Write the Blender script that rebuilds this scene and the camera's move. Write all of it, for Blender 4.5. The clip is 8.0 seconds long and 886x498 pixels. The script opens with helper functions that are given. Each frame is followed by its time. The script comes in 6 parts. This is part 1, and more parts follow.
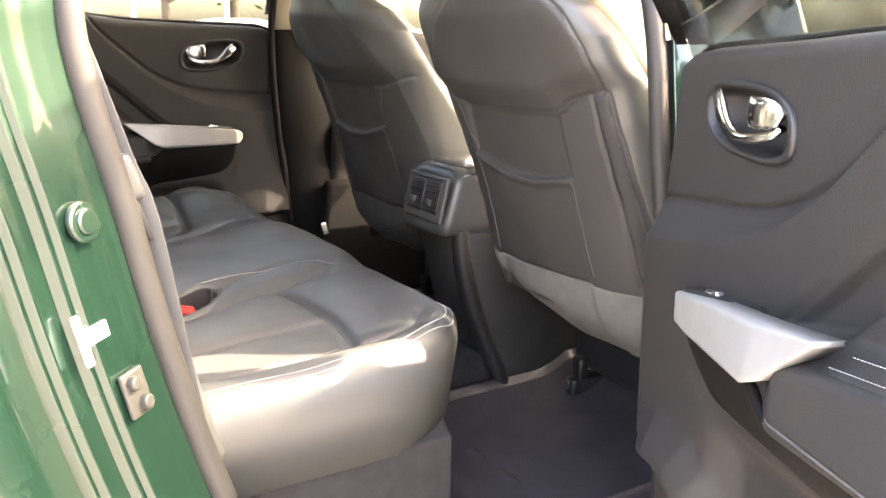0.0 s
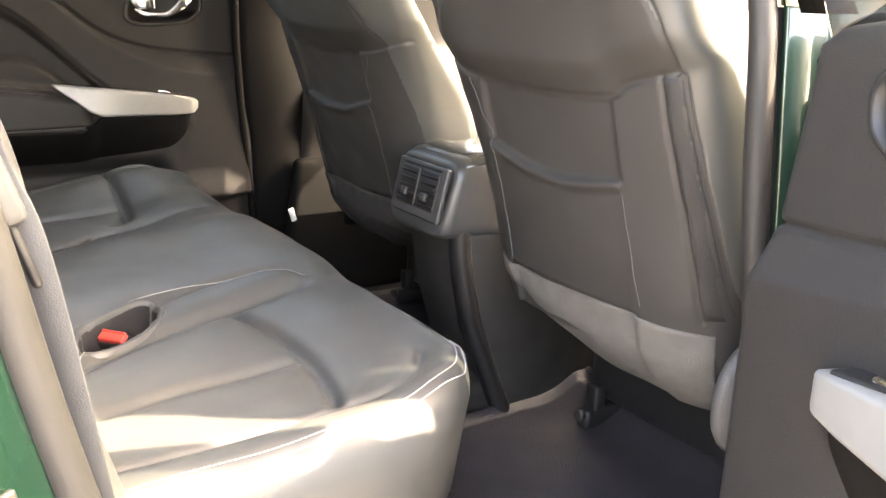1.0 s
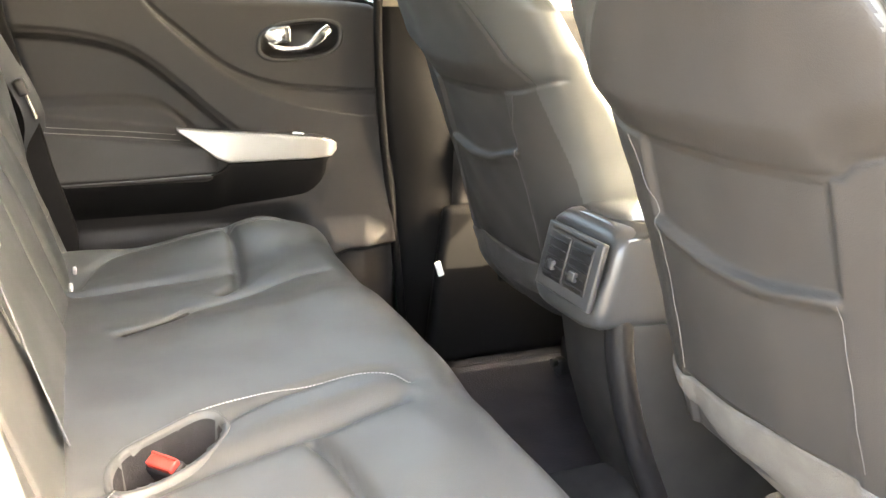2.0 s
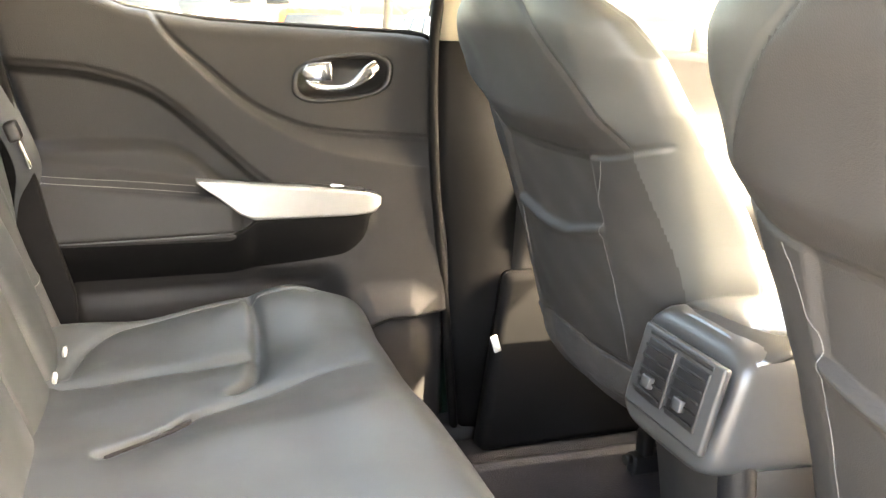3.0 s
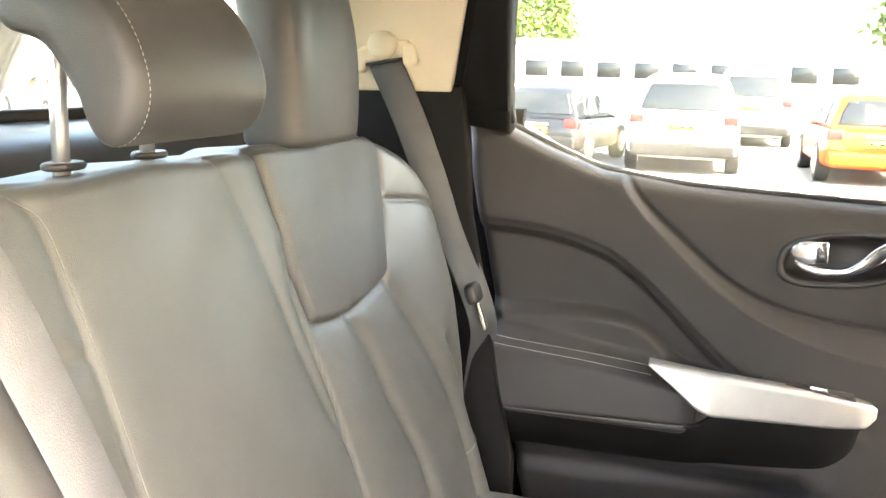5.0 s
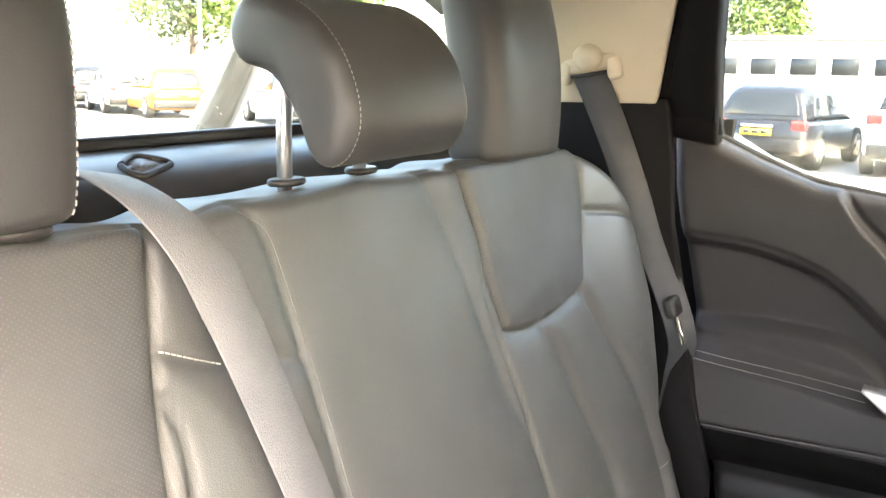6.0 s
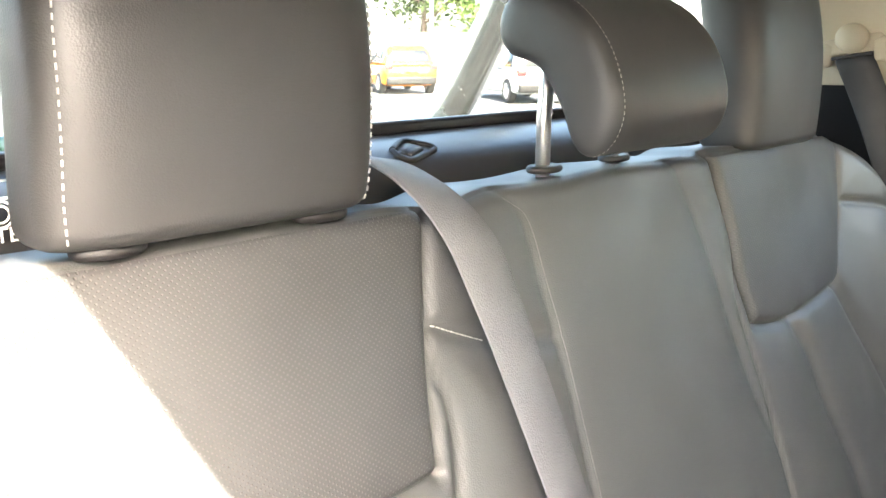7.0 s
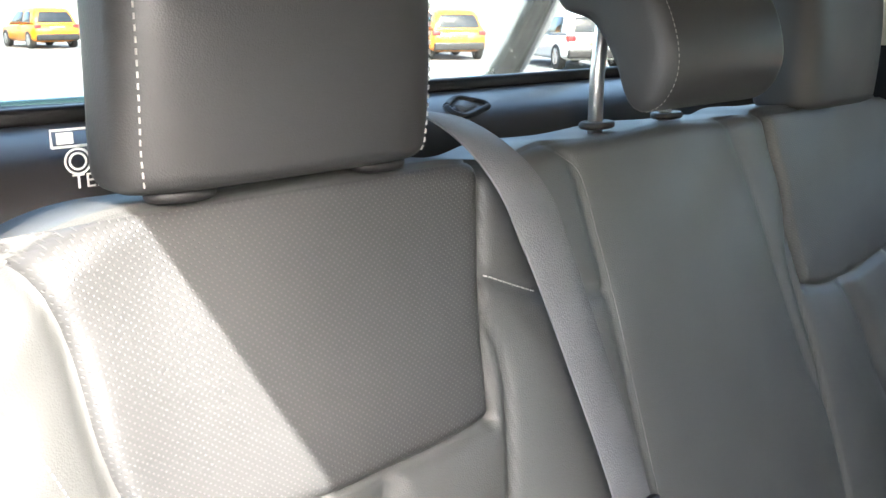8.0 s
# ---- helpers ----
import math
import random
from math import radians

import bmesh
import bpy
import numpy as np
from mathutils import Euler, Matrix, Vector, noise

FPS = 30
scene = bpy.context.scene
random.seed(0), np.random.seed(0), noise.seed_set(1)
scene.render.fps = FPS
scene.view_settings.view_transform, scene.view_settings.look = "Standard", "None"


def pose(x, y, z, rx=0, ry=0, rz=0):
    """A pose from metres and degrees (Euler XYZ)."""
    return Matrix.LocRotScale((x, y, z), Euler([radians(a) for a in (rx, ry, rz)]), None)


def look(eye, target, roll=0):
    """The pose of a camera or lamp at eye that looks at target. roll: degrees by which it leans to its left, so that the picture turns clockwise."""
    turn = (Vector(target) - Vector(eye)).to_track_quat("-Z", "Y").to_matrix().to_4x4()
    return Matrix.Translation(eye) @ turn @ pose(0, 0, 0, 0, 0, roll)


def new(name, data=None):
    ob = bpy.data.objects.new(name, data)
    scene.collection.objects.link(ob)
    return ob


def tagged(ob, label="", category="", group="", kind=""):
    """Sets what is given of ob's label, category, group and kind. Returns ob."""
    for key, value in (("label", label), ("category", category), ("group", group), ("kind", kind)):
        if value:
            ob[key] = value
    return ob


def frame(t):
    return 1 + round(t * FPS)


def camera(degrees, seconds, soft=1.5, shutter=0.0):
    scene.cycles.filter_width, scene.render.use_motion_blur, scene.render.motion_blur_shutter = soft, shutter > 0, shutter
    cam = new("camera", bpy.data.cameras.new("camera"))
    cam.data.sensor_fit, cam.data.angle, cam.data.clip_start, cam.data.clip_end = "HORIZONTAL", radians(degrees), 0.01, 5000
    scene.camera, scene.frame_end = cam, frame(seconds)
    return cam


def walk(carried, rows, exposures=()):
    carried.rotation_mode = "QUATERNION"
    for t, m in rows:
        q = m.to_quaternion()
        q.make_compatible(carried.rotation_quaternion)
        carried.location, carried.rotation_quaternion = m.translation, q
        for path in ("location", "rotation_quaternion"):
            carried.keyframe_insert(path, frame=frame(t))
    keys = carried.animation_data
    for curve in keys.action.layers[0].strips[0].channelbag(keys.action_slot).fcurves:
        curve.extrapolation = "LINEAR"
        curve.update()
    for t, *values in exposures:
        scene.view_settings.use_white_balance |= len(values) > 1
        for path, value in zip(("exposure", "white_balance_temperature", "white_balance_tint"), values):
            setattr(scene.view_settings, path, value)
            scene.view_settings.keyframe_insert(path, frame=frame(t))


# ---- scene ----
cam = camera(53.1, 8.0)
PATH = [
    (0, (0.196, -1.59, 1.391), (1.23, 0.051, 0.902), 0.6),
    (0.5, (0.266, -1.459, 1.376), (1.32, 0.162, 0.863), 1.3),
    (1, (0.32, -1.276, 1.374), (1.419, 0.299, 0.815), 2.9),
    (1.5, (0.413, -1.141, 1.366), (1.399, 0.501, 0.792), 3.0),
    (2, (0.544, -1.042, 1.398), (1.259, 0.743, 0.849), 0.9),
    (2.2, (0.574, -1.003, 1.404), (1.215, 0.813, 0.863), 0.5),
    (3.3, (0.643, -0.694, 1.425), (1.237, 1.153, 0.939), 2.8),
    (3.5, (0.666, -0.658, 1.426), (1.148, 1.237, 1.002), 2.3),
    (4, (0.714, -0.586, 1.505), (0.728, 1.359, 1.037), 2.3),
    (4.5, (0.728, -0.57, 1.534), (0.444, 1.368, 1.131), 2.8),
    (4.7, (0.728, -0.577, 1.54), (0.35, 1.347, 1.147), 2.4),
    (5.8, (0.763, -0.597, 1.57), (-0.134, 1.146, 1.175), 1.0),
    (6, (0.758, -0.605, 1.568), (-0.204, 1.103, 1.171), 1.0),
    (6.5, (0.752, -0.623, 1.581), (-0.396, 0.959, 1.156), 1.2),
    (7, (0.748, -0.64, 1.58), (-0.598, 0.768, 1.125), 0.3),
    (7.5, (0.75, -0.657, 1.577), (-0.697, 0.639, 1.098), -0.1),
    (8, (0.757, -0.657, 1.573), (-0.648, 0.665, 1.046), 0.2),
]
walk(cam, [(t, look(eye, target, roll)) for t, eye, target, roll in PATH],
     [(0.0, 5.1, 8700, 20), (1.0, 5.3, 8900, 18), (1.5, 5.67, 9000, 16), (2.0, 6.05, 9000, 14), (4.0, 6.4, 8600, 15), (6.0, 5.72, 7500, 15), (7.0, 5.36, 7000, 14), (7.5, 4.9, 6900, 13), (8.0, 4.45, 6300, 12)])

# ---- world and sun ----
SUN_DIR = Vector((0.6679, -0.3258, 0.6691)).normalized()
world = bpy.data.worlds.new("world")
scene.world = world
world.use_nodes = True
wn = world.node_tree.nodes
sky = wn.new("ShaderNodeTexSky")
sky.sky_type, sky.sun_disc = "NISHITA", False
sky.sun_elevation = math.asin(SUN_DIR.z)
sky.sun_rotation = math.atan2(SUN_DIR.x, SUN_DIR.y)
sky.dust_density, sky.air_density = 4.0, 1.0
world.node_tree.links.new(sky.outputs[0], wn["Background"].inputs[0])
wn["Background"].inputs[1].default_value = 0.15
sun = new("sun", bpy.data.lights.new("sun", "SUN"))
sun.data.energy, sun.data.angle, sun.data.color = 1.8, radians(0.6), (1.0, 0.95, 0.86)
sun.matrix_world = look(tuple(SUN_DIR * 60), (0, 0, 0))


# ---- materials ----
def material(name, color, rough=0.5, metal=0.0, vary=0.15, scale=8.0, grain=0.0, grain_scale=400.0, coat=0.0, spec=0.5, rough_vary=0.08, color2=None, sheen=0.0):
    """A surface with slow stains, fine grain relief and uneven gloss."""
    m = bpy.data.materials.new(name)
    m.use_nodes = True
    nt = m.node_tree
    n, l = nt.nodes, nt.links
    b = n["Principled BSDF"]
    b.inputs["Roughness"].default_value = rough
    b.inputs["Metallic"].default_value = metal
    b.inputs["Coat Weight"].default_value = coat
    b.inputs["Coat Roughness"].default_value = 0.06
    b.inputs["Specular IOR Level"].default_value = spec
    b.inputs["Sheen Weight"].default_value = sheen
    tc = n.new("ShaderNodeTexCoord")
    big = n.new("ShaderNodeTexNoise")
    big.inputs["Scale"].default_value, big.inputs["Detail"].default_value = scale, 5
    l.new(tc.outputs["Object"], big.inputs["Vector"])
    mix = n.new("ShaderNodeMix")
    mix.data_type = "RGBA"
    c2 = color2 or tuple(max(0.0, c * (1 - vary)) for c in color)
    c1 = color if color2 else tuple(min(1.0, c * (1 + vary)) for c in color)
    mix.inputs[6].default_value, mix.inputs[7].default_value = (*c1, 1), (*c2, 1)
    l.new(big.outputs["Fac"], mix.inputs[0])
    l.new(mix.outputs[2], b.inputs["Base Color"])
    rr = n.new("ShaderNodeMapRange")
    rr.inputs[1].default_value, rr.inputs[2].default_value = 0.3, 0.7
    rr.inputs[3].default_value, rr.inputs[4].default_value = max(0.02, rough - rough_vary), min(1, rough + rough_vary)
    l.new(big.outputs["Fac"], rr.inputs[0])
    l.new(rr.outputs[0], b.inputs["Roughness"])
    if grain:
        fine = n.new("ShaderNodeTexVoronoi")
        fine.inputs["Scale"].default_value = grain_scale
        l.new(tc.outputs["Object"], fine.inputs["Vector"])
        bump = n.new("ShaderNodeBump")
        bump.inputs["Strength"].default_value, bump.inputs["Distance"].default_value = grain, 0.001
        l.new(fine.outputs["Distance"], bump.inputs["Height"])
        l.new(bump.outputs[0], b.inputs["Normal"])
    return m


def perforated(name, color):
    """Leather with rows of small punched holes."""
    m = material(name, color, 0.5, grain=0.0, vary=0.1, scale=10)
    nt = m.node_tree
    n, l = nt.nodes, nt.links
    b = n["Principled BSDF"]
    tc = n.new("ShaderNodeTexCoord")
    sep = n.new("ShaderNodeSeparateXYZ")
    l.new(tc.outputs["Object"], sep.inputs[0])

    def wave(out, k):
        a = n.new("ShaderNodeMath"); a.operation = "MULTIPLY"; a.inputs[1].default_value = k
        l.new(out, a.inputs[0])
        s = n.new("ShaderNodeMath"); s.operation = "SINE"
        l.new(a.outputs[0], s.inputs[0])
        return s.outputs[0]
    p = n.new("ShaderNodeMath"); p.operation = "MULTIPLY"
    l.new(wave(sep.outputs[1], 2 * math.pi / 0.0046), p.inputs[0])
    l.new(wave(sep.outputs[2], 2 * math.pi / 0.0038), p.inputs[1])
    ramp = n.new("ShaderNodeMapRange")
    ramp.inputs[1].default_value, ramp.inputs[2].default_value = 0.45, 0.95
    l.new(p.outputs[0], ramp.inputs[0])
    bump = n.new("ShaderNodeBump")
    bump.inputs["Strength"].default_value, bump.inputs["Distance"].default_value = 0.38, 0.001
    bump.invert = True
    l.new(ramp.outputs[0], bump.inputs["Height"])
    l.new(bump.outputs[0], b.inputs["Normal"])
    old = b.inputs["Base Color"].links[0].from_socket
    mix = n.new("ShaderNodeMix"); mix.data_type = "RGBA"
    mix.inputs[7].default_value = (0.068, 0.067, 0.064, 1)
    l.new(old, mix.inputs[6])
    l.new(ramp.outputs[0], mix.inputs[0])
    l.new(mix.outputs[2], b.inputs["Base Color"])
    return m


def glass(name, tint=(0.9, 0.95, 0.93), gloss=1.0):
    m = bpy.data.materials.new(name)
    m.use_nodes = True
    nt = m.node_tree
    n, l = nt.nodes, nt.links
    for x in list(n):
        n.remove(x)
    out = n.new("ShaderNodeOutputMaterial")
    tr, gl, mx, fr = n.new("ShaderNodeBsdfTransparent"), n.new("ShaderNodeBsdfGlossy"), n.new("ShaderNodeMixShader"), n.new("ShaderNodeLayerWeight")
    fifth = n.new("ShaderNodeMath")
    fifth.operation, fifth.inputs[1].default_value = "POWER", 5.0
    weight = n.new("ShaderNodeMapRange")
    weight.inputs[3].default_value, weight.inputs[4].default_value = 0.035, 0.8
    l.new(fr.outputs["Facing"], fifth.inputs[0])
    l.new(fifth.outputs[0], weight.inputs[0])
    tr.inputs[0].default_value = (*tint, 1)
    gl.inputs["Roughness"].default_value = 0.02
    gl.inputs["Color"].default_value = (gloss, gloss, gloss, 1)
    l.new(weight.outputs[0], mx.inputs[0])
    l.new(tr.outputs[0], mx.inputs[1])
    l.new(gl.outputs[0], mx.inputs[2])
    l.new(mx.outputs[0], out.inputs[0])
    return m


LEATHER = material("black_leather", (0.0575, 0.0590, 0.0566), 0.45, grain=0.14, grain_scale=850, vary=0.16, scale=7, spec=0.62)
HEAD_HIDE = material("headrest_leather", (0.036, 0.0366, 0.0366), 0.45, grain=0.12, grain_scale=900, vary=0.12, scale=7)
LEATHER_PERF = perforated("perforated_leather", (0.041, 0.0418, 0.0415))
VINYL = material("seat_back_vinyl", (0.040, 0.0378, 0.0362), 0.56, grain=0.2, grain_scale=700, vary=0.16, scale=6, spec=0.32)
BAND = material("stretch_band", (0.022, 0.021, 0.021), 0.7, grain=0.3, grain_scale=500, vary=0.1, scale=9)
# the skirt felt again, darkened for the shade behind the passenger's seat
SKIRT_SHADED = material("shaded_felt_skirt", (0.045, 0.042, 0.041), 0.9, grain=0.8, grain_scale=700, vary=0.25, scale=26)
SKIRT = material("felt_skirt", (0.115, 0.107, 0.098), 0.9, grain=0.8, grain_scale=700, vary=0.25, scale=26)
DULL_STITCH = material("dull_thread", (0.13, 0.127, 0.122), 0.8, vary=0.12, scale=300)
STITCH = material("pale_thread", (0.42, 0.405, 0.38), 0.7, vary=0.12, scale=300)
PLASTIC = material("dark_door_plastic", (0.0255, 0.0234, 0.0230), 0.5, grain=0.35, grain_scale=750, vary=0.12, scale=5, spec=0.22)
ARM_HIDE = material("armrest_hide", (0.0255, 0.0234, 0.0228), 0.5, grain=0.2, grain_scale=700, vary=0.15, scale=8, spec=0.22)
PLASTIC_GREY = material("grey_trim_plastic", (0.075, 0.073, 0.074), 0.5, grain=0.35, grain_scale=600, vary=0.1, scale=5)
PLASTIC_BLACK = material("black_plastic", (0.015, 0.0142, 0.0148), 0.44, grain=0.15, grain_scale=600, vary=0.2, scale=6, spec=0.45)
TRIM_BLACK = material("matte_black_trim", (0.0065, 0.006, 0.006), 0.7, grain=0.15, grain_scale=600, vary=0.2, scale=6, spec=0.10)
PLASTIC_SATIN = material("satin_console_plastic", (0.055, 0.055, 0.056), 0.32, vary=0.12, scale=9)
RUBBER = material("door_seal_rubber", (0.018, 0.0165, 0.0155), 0.6, vary=0.2, scale=14, grain=0.06, grain_scale=500)
MAT = material("rubber_floor_mat", (0.036, 0.031, 0.035), 0.5, vary=0.25, scale=10, grain=0.5, grain_scale=260)
CARPET = material("dark_carpet", (0.016, 0.0142, 0.0145), 0.95, vary=0.3, scale=40, grain=1.0, grain_scale=900)
BEIGE = material("beige_pillar_trim", (0.52, 0.45, 0.33), 0.6, vary=0.05, scale=5, grain=0.25, grain_scale=500)
HEADLINING = material("pale_headlining", (0.55, 0.50, 0.42), 0.9, vary=0.05, scale=30, grain=0.6, grain_scale=900)
CHROME = material("chrome", (0.82, 0.82, 0.82), 0.13, metal=1.0, vary=0.03, rough_vary=0.03)
SILVER = material("satin_silver_paint", (0.34, 0.332, 0.32), 0.42, metal=0.5, vary=0.04, scale=30)
POST_METAL = material("brushed_post", (0.86, 0.85, 0.83), 0.34, metal=1.0, vary=0.04, scale=40)
STEEL = material("plain_steel", (0.045, 0.043, 0.038), 0.5, metal=0.2, vary=0.15, scale=60)
GREEN = material("green_metallic_paint", (0.0068, 0.0250, 0.0158), 0.28, metal=0.25, vary=0.1, scale=3, coat=1.0, rough_vary=0.04)
WHITE_PLASTIC = material("white_plastic", (0.78, 0.78, 0.75), 0.45, vary=0.04)
WEBBING = material("belt_webbing", (0.115, 0.116, 0.118), 0.6, grain=0.25, grain_scale=650, vary=0.1, scale=30)
WEBBING_DARK = material("dark_belt_webbing", (0.032, 0.034, 0.038), 0.62, grain=0.2, grain_scale=650, vary=0.1, scale=30)
SHELF = material("gloss_shelf_plastic", (0.026, 0.0245, 0.0252), 0.34, vary=0.08, scale=9, spec=0.5)
RED = material("red_button", (0.55, 0.06, 0.045), 0.4, vary=0.05)
CLEAR_GLASS = glass("clear_glass", (0.90, 0.93, 0.92))
GLASS = glass("tinted_glass", (0.56, 0.59, 0.57))
TYRE = material("tyre_rubber", (0.018, 0.018, 0.018), 0.75, vary=0.2, scale=12)
ALLOY = material("alloy_rim", (0.55, 0.55, 0.55), 0.3, metal=0.8, vary=0.08)


# ---- mesh helpers ----
def mesh_of(verts, faces, smooth=True, recalc=True):
    me = bpy.data.meshes.new("mesh")
    me.from_pydata([tuple(map(float, v)) for v in verts], [], faces)
    if recalc:
        bm = bmesh.new()
        bm.from_mesh(me)
        bmesh.ops.recalc_face_normals(bm, faces=bm.faces)
        bm.to_mesh(me)
        bm.free()
    if smooth:
        me.polygons.foreach_set("use_smooth", [True] * len(me.polygons))
    return me


def part(name, data, mat, parent=None, label="", origin=None):
    """One mesh object from a mesh or a bmesh, under a thing or a part."""
    if isinstance(data, bmesh.types.BMesh):
        me = bpy.data.meshes.new(name)
        data.to_mesh(me)
        data.free()
        data = me
    data.name = name
    if not data.materials:
        data.materials.append(mat)
    if origin is not None:
        data.transform(Matrix.Translation(-Vector(origin)))
    ob = new(name, data)
    if parent is not None:
        ob.parent = parent
    return tagged(ob, label)


def thing(name, place, label, category, group="", kind=""):
    ob = new(name)
    ob.empty_display_size = 0.05
    ob.location = place
    return tagged(ob, label, category, group, kind)


def shell(P, Q, keep=None):
    """A closed skin between two grids of the same size, a front and a back; keep picks faces."""
    n, m = P.shape[:2]
    verts = np.concatenate([P.reshape(-1, 3), Q.reshape(-1, 3)])
    a = np.arange(n * m).reshape(n, m)
    f = np.stack([a[:-1, :-1], a[:-1, 1:], a[1:, 1:], a[1:, :-1]], -1).reshape(-1, 4)
    if keep is not None:
        f = f[keep.ravel()]
        used, g = np.unique(f, return_inverse=True)
        g = g.reshape(-1, 4)
        k = len(used)
        verts = verts[np.concatenate([used, used + n * m])]
        edges = set()
        for face in g.tolist():
            for i in range(4):
                edges.add((face[i], face[(i + 1) % 4]))
        faces = g.tolist() + (g[:, ::-1] + k).tolist()
        faces += [(b, c, c + k, b + k) for (c, b) in sorted(edges) if (b, c) not in edges]
        return mesh_of(verts, faces)
    faces = f.tolist() + (f[:, ::-1] + n * m).tolist()
    ring = np.concatenate([a[0, :-1], a[:-1, -1], a[-1, :0:-1], a[:0:-1, 0]])
    nxt = np.roll(ring, -1)
    faces += np.stack([ring, ring + n * m, nxt + n * m, nxt], -1).tolist()
    return mesh_of(verts, faces)


def loft(rings, cap=True, closed=True):
    """A skin over rings of points, each of the same count."""
    R = np.array(rings, float)
    n, m = R.shape[:2]
    faces = []
    for i in range(n - 1):
        for j in range(m if closed else m - 1):
            k = (j + 1) % m
            faces.append((i * m + j, i * m + k, (i + 1) * m + k, (i + 1) * m + j))
    if cap and closed:
        faces.append(tuple(range(m))[::-1])
        faces.append(tuple(range((n - 1) * m, n * m)))
    return mesh_of(R.reshape(-1, 3), faces)


def spline(pts, n, closed=False):
    """A smooth run of n points through pts (Catmull-Rom)."""
    p = np.array(pts, float)
    if closed:
        p = np.vstack([p[-1], p, p[0], p[1]])
    else:
        p = np.vstack([2 * p[0] - p[1], p, 2 * p[-1] - p[-2]])
    k = len(p) - 3
    out = []
    for t in np.linspace(0, k, n, endpoint=not closed):
        i = min(int(t), k - 1)
        s = t - i
        a, b, c, d = p[i:i + 4]
        out.append(0.5 * (2 * b + (c - a) * s + (2 * a - 5 * b + 4 * c - d) * s * s + (3 * b - 3 * c + d - a) * s ** 3))
    return np.array(out)


def tube(pts, radius, sides=10, flat=1.0):
    """A round rod along points; radius may be a list."""
    p = np.array(pts, float)
    rad = np.broadcast_to(np.array(radius, float), (len(p),))
    rings = []
    up = Vector((0, 0, 1))
    for i in range(len(p)):
        d = Vector(p[min(i + 1, len(p) - 1)] - p[max(i - 1, 0)]).normalized()
        if abs(d.dot(up)) > 0.95:
            up = Vector((1, 0, 0)) if abs(d.x) < 0.9 else Vector((0, 1, 0))
        a = d.cross(up).normalized()
        b = a.cross(d).normalized()
        up = b
        rings.append([p[i] + rad[i] * (math.cos(2 * math.pi * k / sides) * np.array(a) + flat * math.sin(2 * math.pi * k / sides) * np.array(b)) for k in range(sides)])
    return loft(rings)


def ribbon(pts, wide, width, thick=0.0022):
    """A strap along points; wide gives its broad direction at each."""
    p = np.array(pts, float)
    w = np.broadcast_to(np.array(wide, float), p.shape)
    rings = []
    for i in range(len(p)):
        d = p[min(i + 1, len(p) - 1)] - p[max(i - 1, 0)]
        d = d / np.linalg.norm(d)
        a = w[i] - d * (w[i] @ d)
        a = a / np.linalg.norm(a)
        nrm = np.cross(d, a)
        h, t = width / 2, thick / 2
        rings.append([p[i] + a * h * 0.94 + nrm * t, p[i] + a * h, p[i] + a * h * 0.94 - nrm * t, p[i] - a * h * 0.94 - nrm * t, p[i] - a * h, p[i] - a * h * 0.94 + nrm * t])
    return loft(rings)


def box(size, at=(0, 0, 0), bevel=0.01, segments=3, turn=None, taper=None):
    """A rounded block; taper narrows its top in x and y."""
    bm = bmesh.new()
    bmesh.ops.create_cube(bm, size=1)
    for v in bm.verts:
        k = (taper if (taper and v.co.z > 0) else (1, 1))
        v.co = Vector((v.co.x * size[0] * k[0], v.co.y * size[1] * k[1], v.co.z * size[2]))
    if bevel:
        bmesh.ops.bevel(bm, geom=bm.edges[:], offset=bevel, segments=segments, profile=0.6, affect="EDGES")
    bmesh.ops.transform(bm, matrix=Matrix.Translation(at) @ (turn or Matrix()), verts=bm.verts)
    for f in bm.faces:
        f.smooth = True
    return bm


def cylinder(radius, depth, at=(0, 0, 0), turn=None, sides=24, bevel=0.0):
    bm = bmesh.new()
    bmesh.ops.create_cone(bm, cap_ends=True, segments=sides, radius1=radius, radius2=radius, depth=depth)
    if bevel:
        rim = [e for e in bm.edges if abs(abs(e.verts[0].co.z) - depth / 2) < 1e-6 and abs(e.verts[0].co.z - e.verts[1].co.z) < 1e-6]
        bmesh.ops.bevel(bm, geom=rim, offset=bevel, segments=3, profile=0.5, affect="EDGES")
    bmesh.ops.transform(bm, matrix=Matrix.Translation(at) @ (turn or Matrix()), verts=bm.verts)
    for f in bm.faces:
        f.smooth = len(f.verts) == 4
    return bm


def prism(outline, depth_axis, lo, hi, bevel=0.0):
    """A plate cut to an outline of pairs, thick along one axis."""
    bm = bmesh.new()
    def at(a, b, c):
        return {"x": (c, a, b), "y": (a, c, b), "z": (a, b, c)}[depth_axis]
    bot = [bm.verts.new(at(a, b, lo)) for a, b in outline]
    top = [bm.verts.new(at(a, b, hi)) for a, b in outline]
    bm.faces.new(bot)
    bm.faces.new(top)
    n = len(outline)
    for i in range(n):
        bm.faces.new((bot[i], bot[(i + 1) % n], top[(i + 1) % n], top[i]))
    bmesh.ops.recalc_face_normals(bm, faces=bm.faces)
    if bevel:
        bmesh.ops.bevel(bm, geom=bm.edges[:], offset=bevel, segments=2, profile=0.6, affect="EDGES")
        for f in bm.faces:
            f.smooth = True
    return bm


def away(U, V, pts, n=60):
    """Distance of each grid point from a smooth line."""
    p = spline(pts, n)
    d = np.full(U.shape, 1e9)
    for (a, b), (c, e) in zip(p[:-1], p[1:]):
        du, dv = c - a, e - b
        t = np.clip(((U - a) * du + (V - b) * dv) / (du * du + dv * dv + 1e-12), 0, 1)
        d = np.minimum(d, np.hypot(U - a - t * du, V - b - t * dv))
    return d


